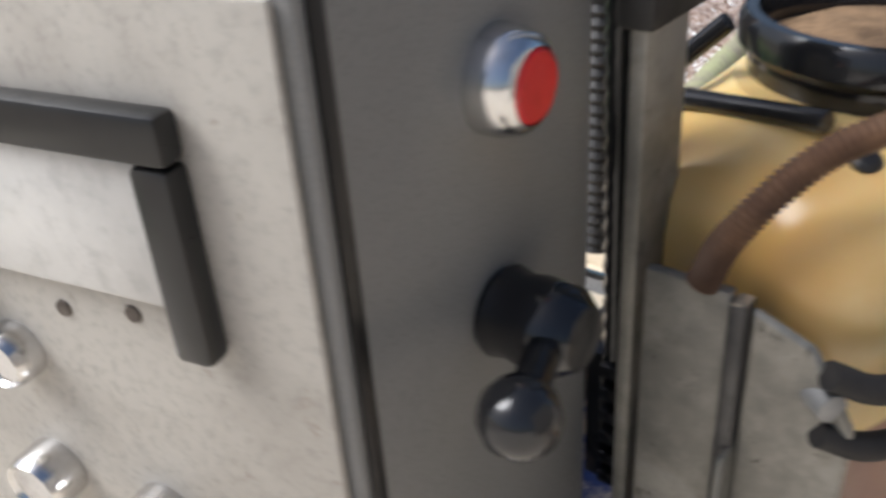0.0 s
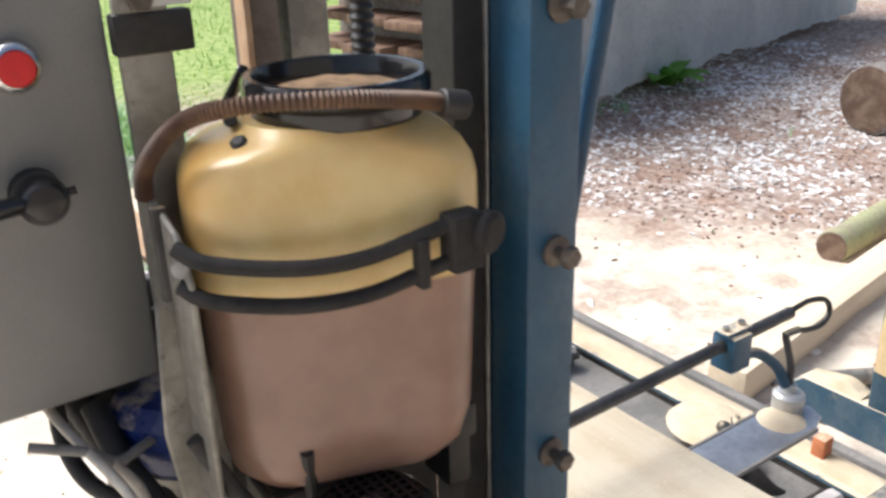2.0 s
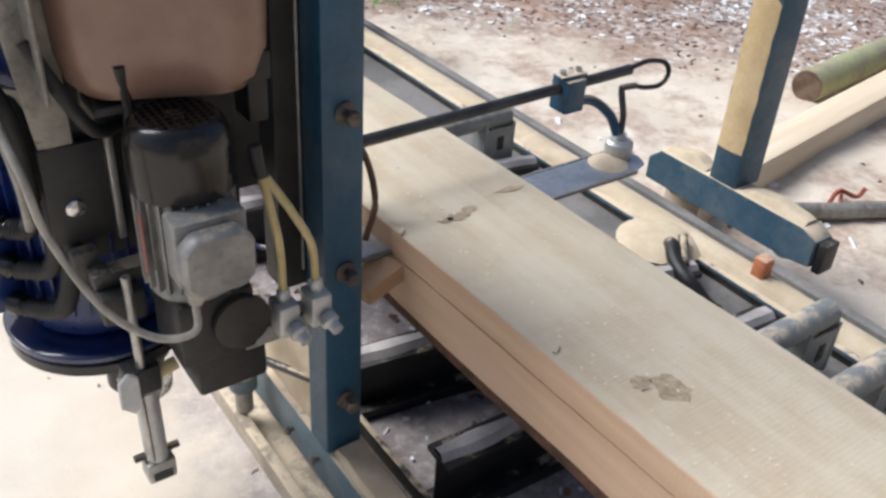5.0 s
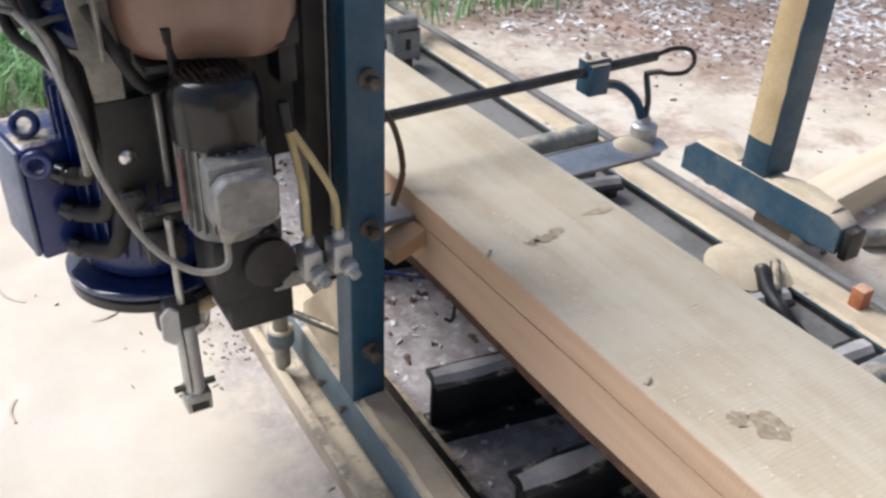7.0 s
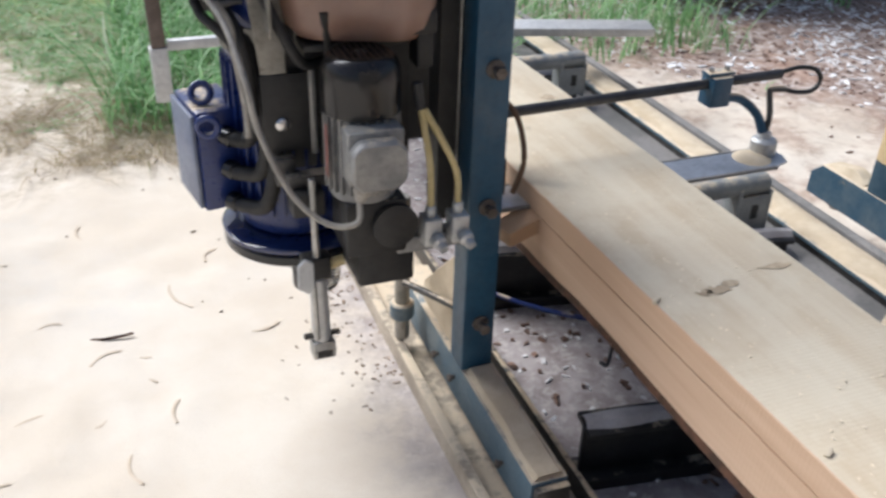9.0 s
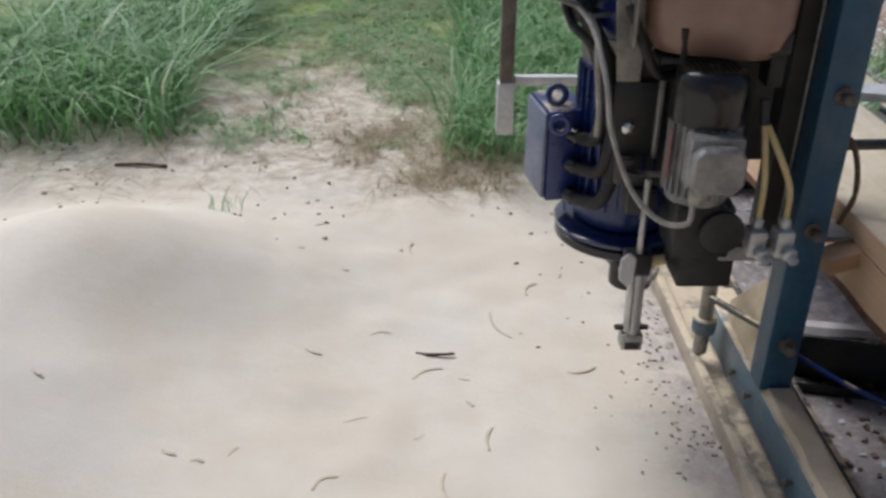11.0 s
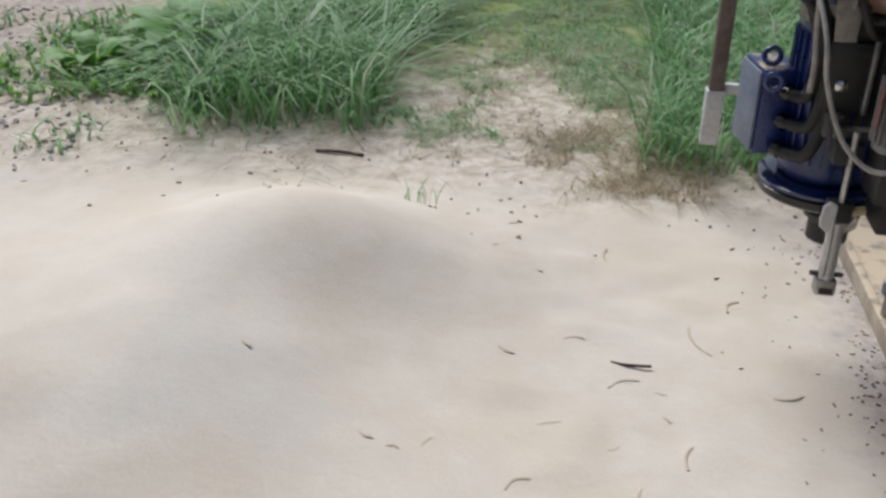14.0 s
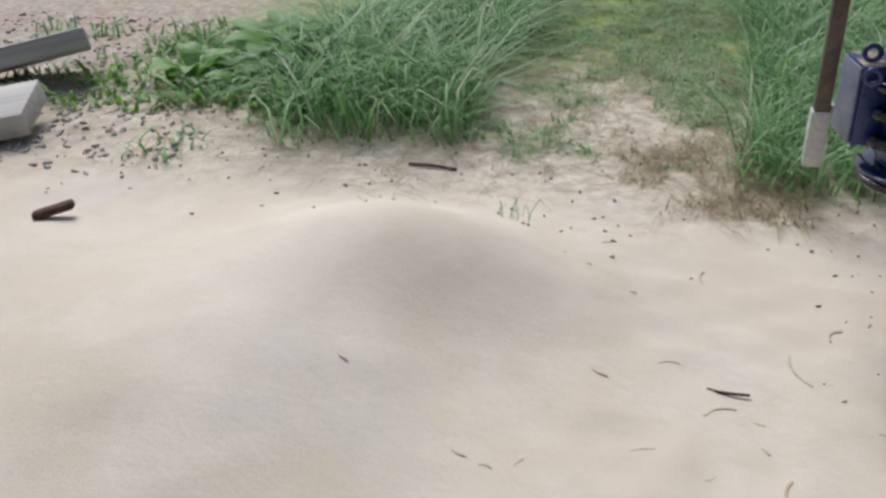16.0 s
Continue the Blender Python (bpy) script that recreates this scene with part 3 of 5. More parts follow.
        ring = [bm.verts.new((x + rx * math.cos(q) * (1 + 0.7 * noise.noise((q * 2, x * 31, y))), y + ry * math.sin(q) * (1 + 0.7 * noise.noise((q * 2, x * 31, y + 5))), z)) for q in [2 * math.pi * k / 28 for k in range(28)]]
        bm.faces.new(ring)
        part("knot", bm, M_KNOT, log, "brown knot")
    for x, y in ((0.150, 0.622), (0.172, 0.240)):
        part("splinter", moved(box(-0.003, 0.014, -0.004, 0.004, -0.004, 0.0045, 0.001), pose(x + 0.002, y, 0.486, 0, -8, 35)), M_PLANK, log, "torn splinter on the edge")
    rnd = random.Random(5)
    verts, faces = [], []
    for k in range(900):
        y = rnd.uniform(-1.2, 2.2)
        x = left + skew(y) + 0.012 + rnd.random() * 0.29
        s = rnd.choice((0.0012, 0.0016, 0.0022, 0.0034))
        m = pose(x, y, 0.4862, rnd.uniform(-5, 5), rnd.uniform(-5, 5), rnd.uniform(0, 360))
        q = len(verts)
        verts += [tuple(m @ Vector(p)) for p in ((-s, -s * 0.6, 0), (s, -s * 0.5, 0), (s * 0.8, s * 0.6, 0), (-s * 0.7, s * 0.6, 0), (0, 0, s * 0.3))]
        faces += [(q, q + 1, q + 4), (q + 1, q + 2, q + 4), (q + 2, q + 3, q + 4), (q + 3, q, q + 4)]
    fl = mesh_from("sawdust", verts, faces, M_PALEDUST)
    fl.parent = log
    tagged(fl, kind="stuff")


M_PALEDUST = surface("pale_sawdust", (0.74, 0.63, 0.46), (0.80, 0.70, 0.54), 0.95, coarse=40, fine=300, relief=0.1)
M_KNOT = surface("pine_knot", (0.36, 0.275, 0.18), (0.51, 0.41, 0.285), 0.8, coarse=90, fine=300, relief=0.3)
build_log()

# ---------------------------------------------------------------- the saw gantry
gantry = thing("sawmill_gantry", "blue steel sawmill gantry with grey control box and electric motors", "sawmill")


def build_frame(g):
    post = part("near_post", box(-0.046, 0.022, 0.0, 0.064, 0.14, 1.75, 0.004), M_BLUE, g, "blue painted square post")
    for z in (1.284, 1.035, 0.787, 0.520, 0.256):
        part("bolt", join(hexbolt((-0.010, 0.0, z), (0, -1, 0), 0.0125, 0.030), lathe([(0.017, 0), (0.017, 0.004), (0.015, 0.005)], (-0.010, -0.0005, z), (0, -1, 0), 20)), M_RUST, post, "weathered bolt head")
    # dark slide beside the post, with a pale worn edge
    slide = part("slide_channel", prism([(-0.086, 0.066), (-0.030, 0.066), (-0.030, 0.12), (-0.037, 0.12), (-0.037, 0.078), (-0.079, 0.078), (-0.079, 0.12), (-0.086, 0.12)], 0.47, 1.75, "z", 0.001), M_BLACK, g, "black slide channel")
    part("worn_edge", box(-0.0515, -0.0475, 0.0600, 0.0655, 0.50, 1.74, 0.001), M_STEEL, slide, "bright worn edge")
    foot = part("near_foot", box(-0.044, 0.030, -0.335, 0.42, 0.042, 0.139, 0.004), M_BLUE_DUSTY, g, "dusty blue foot beam")
    part("foot_end", box(-0.040, 0.028, -0.352, -0.336, 0.05, 0.132, 0.004), M_DARKSTEEL, foot, "dark end stop")
    for y, z in ((-0.217, 0.085), (0.14, 0.085), (0.04, 0.095)):
        part("bolt", hexbolt((-0.044, y, z), (-1, 0, 0), 0.009, 0.016, 0.008), M_RUST, foot)
    for y in (-0.24, 0.33):
        part("wheel", lathe([(0.0, -0.014), (0.026, -0.014), (0.03, -0.012), (0.03, 0.012), (0.026, 0.014), (0.0, 0.014)], (-0.005, y, 0.0525), (1, 0, 0), 24), M_STEEL, foot)
    # sawdust lying on the foot
    bm = bmesh.new()
    rows = []
    for k in range(26):
        y = -0.33 + 0.325 * k / 25
        w = 0.030 + 0.004 * noise.noise((y * 14, 0, 0))
        h = 0.010 + 0.006 * noise.noise((y * 9, 3, 0))
        rows.append([bm.verts.new((-0.007 + s * w, y, 0.1395 + (h if abs(s) < 0.8 else 0))) for s in (-1, -0.75, 0, 0.75, 1)])
    for a, b in zip(rows, rows[1:]):
        for j in range(4):
            bm.faces.new((a[j], a[j + 1], b[j + 1], b[j]))
    part("sawdust", bm, M_SAWDUST, foot, "sawdust heaped on the foot")
    part("gusset", prism([(0.065, 0.139), (0.065, 0.36), (0.10, 0.36), (0.28, 0.19), (0.28, 0.139)], -0.03, -0.022, "x"), M_SAWDUST, g, "gusset plate caked with sawdust")
    guide = part("guide_pipe", rod((-0.085, 0.27, 0.05), (-0.085, 0.27, 0.42), 0.017, 18), M_ZINC, g, "dusty upright guide pipe")
    part("guide_collar", lathe([(0.026, 0), (0.028, 0.004), (0.028, 0.036), (0.024, 0.04)], (-0.085, 0.27, 0.11), (0, 0, 1), 20), M_BLUE_DUSTY, guide)
    part("axle_rod", rod((-0.09, 0.24, 0.22), (-0.0, 0.02, 0.25), 0.008), M_DARKSTEEL, g)
    # far post and its foot on the far rail
    fp = part("far_post", box(1.222, 1.318, 0.178, 0.262, 0.235, 1.75, 0.004), M_BLUE_FAR, g, "dusty blue far post")
    bm = bmesh.new()
    rows = []
    for k in range(30):
        z = 0.33 + 0.41 * k / 29
        a = 0.182 + 0.006 * noise.noise((z * 20, 1, 0)) + (0.02 if k > 27 else 0)
        b = 0.260 - 0.004 * abs(noise.noise((z * 20, 5, 0)))
        rows.append([bm.verts.new((1.2215 - (0.0045 if 0 < j < 3 else 0), a + (b - a) * j / 3, z)) for j in range(4)])
    for a, b in zip(rows, rows[1:]):
        for j in range(3):
            bm.faces.new((a[j], a[j + 1], b[j + 1], b[j]))
    part("caked_sawdust", bm, M_CAKED, fp, "sawdust caked on the post")
    ff = part("far_foot", prism([(-0.075, 0.145), (-0.075, 0.215), (-0.035, 0.238), (0.43, 0.238), (0.47, 0.20), (0.47, 0.135), (0.0, 0.135)], 1.222, 1.29, "x", 0.004), M_BLUE_FAR, g, "dusty blue far foot beam")
    part("foot_end", box(1.23, 1.285, -0.10, -0.076, 0.135, 0.215, 0.004), M_BLACK, ff, "black scraper end")
    for y in (0.02, 0.38):
        part("wheel", lathe([(0.0, -0.012), (0.036, -0.012), (0.04, -0.01), (0.04, 0.01), (0.036, 0.012), (0.0, 0.012)], (1.256, y, 0.156), (1, 0, 0), 24), M_STEEL, ff)
    for y0, y1 in ((-0.03, 0.16), (0.28, 0.42)):
        bm = bmesh.new()
        rows = []
        for k in range(16):
            y = y0 + (y1 - y0) * k / 15
            h = (0.02 + 0.012 * noise.noise((y * 14, 8, 0))) * math.sin(math.pi * (0.08 + 0.84 * k / 15))
            rows.append([bm.verts.new((1.256 + s * 0.03, y, 0.2385 + (h if abs(s) < 0.8 else 0))) for s in (-1, -0.6, 0.6, 1)])
        for a, b in zip(rows, rows[1:]):
            for j in range(3):
                bm.faces.new((a[j], a[j + 1], b[j + 1], b[j]))
        part("sawdust", bm, M_SAWDUST, ff, "sawdust on the far foot")
    # braces and the lifting screw
    part("brace", tube([(-0.10, 0.52, 0.955), (0.0, 0.56, 0.985), (0.116, 0.6, 1.034), (0.5, 0.61, 1.20), (0.9, 0.62, 1.375)], 0.013, 14), M_BLUE_CLEAN, g, "thin blue diagonal brace")
    part("brace", rod((0.030, 0.05, 0.91), (0.165, 0.06, 1.55), 0.010, 14), M_BLUE_CLEAN, g, "thin blue upright brace")
    part("lifting_screw", tube([(-0.009, 0.369, 0.90 + 0.006 * k) for k in range(142)], 0.0165, 14, 1, ribs=0.0032, smooth=False), M_BLACK, g, "black threaded lifting screw")
    part("back_channel", prism([(-0.032, 0.53), (0.030, 0.53), (0.030, 0.59), (0.024, 0.59), (0.024, 0.537), (-0.026, 0.537), (-0.026, 0.59), (-0.032, 0.59)], 0.95, 1.75, "z", 0.001), M_ZINC, g, "grey steel channel")
    bc = part("brown_column", box(-0.088, -0.047, 0.53, 0.60, 0.95, 1.75, 0.003), M_BROWNPOLE, g, "dark brown upright")
    part("tan_edge", box(-0.098, -0.0885, 0.528, 0.56, 0.95, 1.75, 0.001), M_TAN, bc, "tan edge strip")
    part("rear_crosspiece", box(-0.10, 0.06, 0.50, 0.528, 0.955, 1.0, 0.003), M_DARKSTEEL, g)
    up = pose(0.008, -0.026, 0.009)
    col = part("flat_column", moved(box(-0.386, -0.341, 0.169, 0.178, 0.62, 1.75, 0.002), up), M_ZINC, g, "brown-grey dirty upright")
    part("black_strap", moved(box(-0.343, -0.331, 0.196, 0.203, 1.16, 1.40, 0.002), up), M_RUBBER, g, "black hanging strap")
    part("ribbed_rack", moved(tube([(-0.360, 0.1925 + 0.0105 * (k / 80), 1.050 + 0.006 * k) for k in range(81)], 0.0075, 10, 1, ribs=0.0016, smooth=False), up), M_PLASTIC, g, "black ribbed conduit behind the upright")
    fb = part("fin_block", moved(box(-0.366, -0.352, 0.196, 0.208, 0.955, 1.052, 0.002), up), M_PLASTIC, g, "black finned clamp")
    for k in range(6):
        part("fin", moved(box(-0.372, -0.346, 0.1795, 0.1955, 0.958 + 0.0165 * k, 0.967 + 0.0165 * k, 0.001), up), M_PLASTIC, fb)
    part("tape_band", moved(box(-0.389, -0.320, 0.165, 0.184, 1.2525, 1.288, 0.003), up), M_RUBBER, col, "black tape band")
    part("bolt", moved(hexbolt((-0.366, 0.169, 1.302), (0, -1, 0), 0.013, 0.016), up), M_RUST, col)
    part("tag", moved(box(-0.361, -0.320, 0.164, 0.1685, 1.292, 1.312, 0.001), up), M_WHITEPAINT, col, "white metal tag")
    part("carriage_plate", box(-0.40, 0.0, 0.245, 0.254, 0.56, 0.98, 0.003), M_BLACK, g, "black carriage plate")


def build_saw(g):
    bar = part("guide_bar", prism([(0.02, 0.122), (0.765, 0.122), (0.805, 0.136), (0.818, 0.166), (0.812, 0.20), (0.785, 0.214), (0.02, 0.214)], 0.4325, 0.4385, "z", 0.001), M_BARSTEEL, g, "bright steel saw guide bar")
    part("nose_bolt", lathe([(0.028, 0), (0.03, 0.003), (0.03, 0.034), (0.024, 0.04), (0.012, 0.041), (0.012, 0.055), (0.0, 0.057)], (0.775, 0.190, 0.4385), (0, 0, 1), 24), M_ALU, bar, "pale collar on the bar nose")
    for y in (0.1185, 0.2175):
        part("saw_chain", box(0.03, 0.765, y - 0.0032, y + 0.0032, 0.4318, 0.4398, 0.001), M_TRAY, bar, "dark running saw chain")
    part("caked_sawdust", lathe([(0.045, 0), (0.035, 0.006), (0.02, 0.010), (0, 0.011)], (0.735, 0.175, 0.4385), (0, 0, 1), 18), M_SAWDUST, bar)
    support = part("support_rod", rod((0.10, 0.236, 0.597), (0.823, 0.239, 0.612), 0.0115, 18), M_ROD, g, "dark round support rod")
    clamp = part("rod_clamp", join(box(0.620, 0.672, 0.212, 0.262, 0.558, 0.628, 0.004), box(0.612, 0.68, 0.222, 0.252, 0.629, 0.637, 0.002)), M_BLUE, g, "blue clamp block on the rod")
    for x in (0.625, 0.667):
        part("clamp_bolt", hexbolt((x, 0.237, 0.63), (0, 0, 1), 0.007, 0.016, 0.007), M_STEEL, clamp)
    part("swan_arm", tube([(0.665, 0.232, 0.575), (0.715, 0.228, 0.565), (0.755, 0.212, 0.53), (0.768, 0.195, 0.49)], 0.0105, 12), M_BLUE, g, "curved blue arm to the nose")
    part("grease_pipe", tube([(0.775, 0.192, 0.492), (0.782, 0.20, 0.53), (0.784, 0.218, 0.578), (0.79, 0.219, 0.584), (0.83, 0.222, 0.580)], 0.007, 10), M_DARKSTEEL, g, "thin bent pipe")
    part("oil_hose", tube([(0.823, 0.238, 0.616), (0.87, 0.232, 0.625), (0.915, 0.226, 0.615), (0.928, 0.222, 0.588), (0.905, 0.220, 0.568), (0.86, 0.221, 0.570), (0.825, 0.222, 0.580)], 0.0055, 10), M_BLACK, g, "looped black oil hose")
    # guide housing behind the near post
    part("guide_bracket", join(box(0.065, 0.098, 0.215, 0.262, 0.45, 0.66, 0.004), box(0.03, 0.098, 0.15, 0.27, 0.452, 0.535, 0.004)), M_BLACK, g, "black guide housing")
    part("deflector", moved(prism([(-0.05, -0.014), (-0.05, 0.02), (0.03, 0.03), (0.05, 0.012), (0.045, -0.01)], -0.03, 0.03, "y", 0.003), pose(0.115, 0.10, 0.40, 0, -8, 12)), M_TAN, g, "tan worn wooden deflector")
    part("hose", tube([(0.08, 0.2, 0.66), (0.12, 0.17, 0.62), (0.135, 0.15, 0.53), (0.11, 0.14, 0.46)], 0.006, 8), M_HOSE, g)


def build_drive(g):
    # main motor: navy, upright, on a round flange
    m = part("main_motor", lathe([(0.0, 0.445), (0.085, 0.445), (0.105, 0.460), (0.110, 0.480), (0.110, 0.79), (0.113, 0.795), (0.113, 0.90), (0.095, 0.915), (0.0, 0.918)], (-0.325, 0.215, 0), (0, 0, 1), 48), M_NAVY, g, "navy blue upright electric motor")
    part("motor_flange", lathe([(0.09, 0.433), (0.140, 0.433), (0.144, 0.436), (0.144, 0.443), (0.139, 0.447), (0.118, 0.452), (0.085, 0.454)], (-0.325, 0.215, 0), (0, 0, 1), 64), M_ENAMEL, m)
    part("flange_rim", lathe([(0.08, 0.406), (0.136, 0.406), (0.142, 0.411), (0.142, 0.427), (0.138, 0.4305), (0.08, 0.4315)], (-0.325, 0.215, 0), (0, 0, 1), 64), M_PLASTIC, m, "black lower flange ring")
    part("grey_band", lathe([(0.111, 0.80), (0.1155, 0.802), (0.1155, 0.848), (0.111, 0.85)], (-0.325, 0.215, 0), (0, 0, 1), 48), M_ZINC, m, "beige end shield")
    fins = []
    for k in range(22):
        a = math.radians(150 + k * 11)
        fins.append(moved(box(0.108, 0.118, -0.002, 0.002, 0.50, 0.78, 0), Matrix.Translation((-0.325, 0.215, 0)) @ Matrix.Rotation(a, 4, "Z")))
    for fin in fins:
        part("cooling_fin", fin, M_NAVY, m)
    part("sprocket_hub", lathe([(0.03, 0.30), (0.046, 0.303), (0.046, 0.352), (0.06, 0.36), (0.064, 0.372), (0.05, 0.4055)], (-0.30, 0.18, 0), (0, 0, 1), 32), M_BLACK, m, "black sprocket hub")
    tb = part("terminal_box", moved(box(-0.036, 0.05, -0.068, 0.068, 0.0, 0.195, 0.006), pose(-0.476, 0.242, 0.500, 0, 0, 10)), M_NAVY, g, "navy terminal box")
    part("cover", moved(box(-0.045, -0.0365, -0.063, 0.063, 0.006, 0.189, 0.004), pose(-0.476, 0.242, 0.500, 0, 0, 10)), M_SLATE, tb, "slate blue box cover")
    for y, z, tilt in ((0.215, 0.715, 60), (0.20, 0.676, 90)):
        bm = bmesh.new()
        rings = []
        for k in range(22):
            a = 2 * math.pi * k / 22
            rings.append([bm.verts.new(((0.017 + 0.0065 * math.cos(b)) * math.cos(a), 0.0065 * math.sin(b), (0.017 + 0.0065 * math.cos(b)) * math.sin(a))) for b in [2 * math.pi * j / 10 for j in range(10)]])
        for k in range(22):
            a, b = rings[k], rings[(k + 1) % 22]
            for j in range(10):
                bm.faces.new((a[j], a[(j + 1) % 10], b[(j + 1) % 10], b[j]))
        part("eye_ring", moved(bm, pose(-0.482, y - (0.05 if z < 0.7 else 0.0), z, tilt - 90, 0, -15)), M_NAVY, tb, "lifting ring")
    for z in (0.65, 0.585, 0.52):
        part("cable_gland", lathe([(0.012, 0), (0.018, 0.004), (0.018, 0.02), (0.014, 0.024), (0.014, 0.034)], (-0.455, 0.172, z), (0.6, -0.8, -0.1), 12), M_PLASTIC, tb, "black cable gland")
    part("conduit", tube([(-0.44, 0.15, 0.647), (-0.415, 0.125, 0.66), (-0.405, 0.12, 0.74), (-0.43, 0.16, 0.84), (-0.455, 0.23, 0.91), (-0.465, 0.26, 0.94)], 0.0145, 12, 14, ribs=0.0015), M_RUBBER, g, "ribbed black conduit")
    part("conduit", tube([(-0.44, 0.15, 0.582), (-0.40, 0.11, 0.60), (-0.388, 0.105, 0.70), (-0.40, 0.14, 0.83), (-0.425, 0.22, 0.905), (-0.435, 0.25, 0.94)], 0.0145, 12, 14, ribs=0.0015), M_RUBBER, g, "ribbed black conduit")
    part("conduit", tube([(-0.44, 0.15, 0.517), (-0.40, 0.10, 0.535), (-0.378, 0.095, 0.62), (-0.375, 0.10, 0.72), (-0.382, 0.13, 0.82), (-0.402, 0.21, 0.90), (-0.41, 0.24, 0.94)], 0.0145, 12, 14, ribs=0.0015), M_RUBBER, g, "ribbed black conduit")
    # feed motor, upright beside the post
    cx, cy = -0.253, -0.02
    f = part("feed_motor", lathe([(0.050, 0.60), (0.056, 0.605), (0.056, 0.775), (0.052, 0.78)], (cx, cy, 0), (0, 0, 1), 40), M_GREYCAST, g, "small grey feed motor")
    fins = []
    for k in range(26):
        a = 2 * math.pi * k / 26
        fins.append(moved(box(0.054, 0.064, -0.0016, 0.0016, 0.62, 0.765, 0), Matrix.Translation((cx, cy, 0)) @ Matrix.Rotation(a, 4, "Z")))
    for fin in fins:
        part("cooling_fin", fin, M_GREYCAST, f)
    cover = part("fan_cover", lathe([(0.061, 0.752), (0.0650, 0.753), (0.0658, 0.795), (0.0650, 0.812), (0.0625, 0.826), (0.058, 0.837), (0.052, 0.844), (0.047, 0.8465), (0.046, 0.822), (0.0, 0.820)], (cx, cy, 0), (0, 0, 1), 48), M_FANCOVER, f, "dark fan cover")
    bars = []
    for k in range(-4, 5):
        w = math.sqrt(max(0.047 ** 2 - (k * 0.0102) ** 2, 1e-5))
        bars.append(box(cx - w, cx + w, cy + k * 0.0102 - 0.0018, cy + k * 0.0102 + 0.0018, 0.843, 0.8475, 0))
        bars.append(box(cx + k * 0.0102 - 0.0018, cx + k * 0.0102 + 0.0018, cy - w, cy + w, 0.8432, 0.8482, 0))
    part("fan_grille", join(*bars), M_FANCOVER, cover)
    part("fan_hub", lathe([(0.014, 0.8205), (0.014, 0.8465), (0.0, 0.8475)], (cx, cy, 0), (0, 0, 1), 16), M_BLACK, cover)
    tb = part("terminal_box", join(box(-0.301, -0.209, -0.112, -0.070, 0.658, 0.748, 0.004)), M_GREYCAST, f, "grey terminal box")
    part("box_lid", prism([(-0.302, 0.674), (-0.286, 0.658), (-0.228, 0.658), (-0.212, 0.674), (-0.212, 0.724), (-0.228, 0.740), (-0.286, 0.740), (-0.302, 0.724)], -0.142, -0.113, "y", 0.004), M_GREYCAST, f, "eight-sided grey lid")
    part("rating_plate", box(-0.3195, -0.318, -0.05, -0.038, 0.65, 0.74, 0), M_RED_STRIPE, f, "red edged rating plate")
    part("cable_gland", lathe([(0.014, 0.0), (0.016, 0.003), (0.016, 0.02), (0.011, 0.026), (0.009, 0.036)], (-0.272, -0.10, 0.66), (-0.25, 0, -1), 12), M_WCABLE, f, "cream cable gland")
    gb = part("gearbox", join(box(-0.298, -0.19, -0.075, 0.03, 0.50, 0.605, 0.008), box(-0.275, -0.172, -0.06, 0.05, 0.43, 0.51, 0.006)), M_BLACK, g, "black worm gearbox")
    part("gear_cover", lathe([(0.036, 0), (0.04, 0.003), (0.04, 0.012), (0.03, 0.016), (0.0, 0.017)], (-0.215, -0.077, 0.56), (0, -1, 0), 28), M_BLACK, gb)
    part("signal_cable", tube([(-0.281, -0.10, 0.628), (-0.29, -0.115, 0.594), (-0.335, -0.10, 0.592), (-0.385, -0.075, 0.640), (-0.425, -0.05, 0.74), (-0.437, -0.03, 0.82), (-0.452, 0.06, 0.89), (-0.48, 0.18, 0.92), (-0.49, 0.24, 0.94)], 0.0050, 10, 10), M_WCABLE, g, "dirty white cable")
    # black plates, levers and the cylinder below
    pl = part("black_plate", box(-0.398, -0.300, 0.077, 0.084, 0.645, 0.785, 0.002), M_BLACK, g, "black steel plate")
    part("bright_bolt", lathe([(0.0125, 0), (0.0125, 0.003), (0.009, 0.006), (0.0, 0.007)], (-0.365, 0.0768, 0.697), (0, -1, 0), 24), M_CHROME, pl, "bright bolt head")
    part("edge_strip", box(-0.318, -0.308, 0.066, 0.0765, 0.64, 0.80, 0.001), M_STEEL, pl, "bright edge strip")
    part("hanger_plate", prism([(-0.400, 1.06), (-0.380, 1.06), (-0.35, 0.95), (-0.352, 0.78), (-0.395, 0.78), (-0.41, 0.93)], 0.080, 0.085, "y"), M_ZINC, g, "grey hanger plate")
    part("inner_plate", box(-0.36, -0.13, 0.10, 0.106, 0.60, 0.90, 0.002), M_BLACK, g, "black inner plate")
    part("bracket", join(box(-0.386, -0.352, 0.05, 0.074, 0.592, 0.642, 0.003), box(-0.372, -0.30, 0.02, 0.05, 0.60, 0.622, 0.003)), M_DARKSTEEL, g, "dark bracket")
    part("coupling", join(box(-0.372, -0.315, -0.005, 0.045, 0.555, 0.60, 0.004)), M_BLACK, g)
    part("adjusting_rod", rod((-0.338, -0.008, 0.63), (-0.336, -0.004, 0.46), 0.0065, 12), M_STEEL, g, "thin bright adjusting rod")
    lv = part("lever_block", join(box(-0.362, -0.312, -0.015, 0.02, 0.43, 0.475, 0.004)), M_BLACK, g, "black lever block")
    part("lever_end", prism([(-0.375, 0.425), (-0.357, 0.408), (-0.345, 0.42), (-0.345, 0.472), (-0.36, 0.482), (-0.374, 0.47)], -0.022, -0.016, "y", 0.002), M_WHITEPAINT, lv, "pale lever plate")
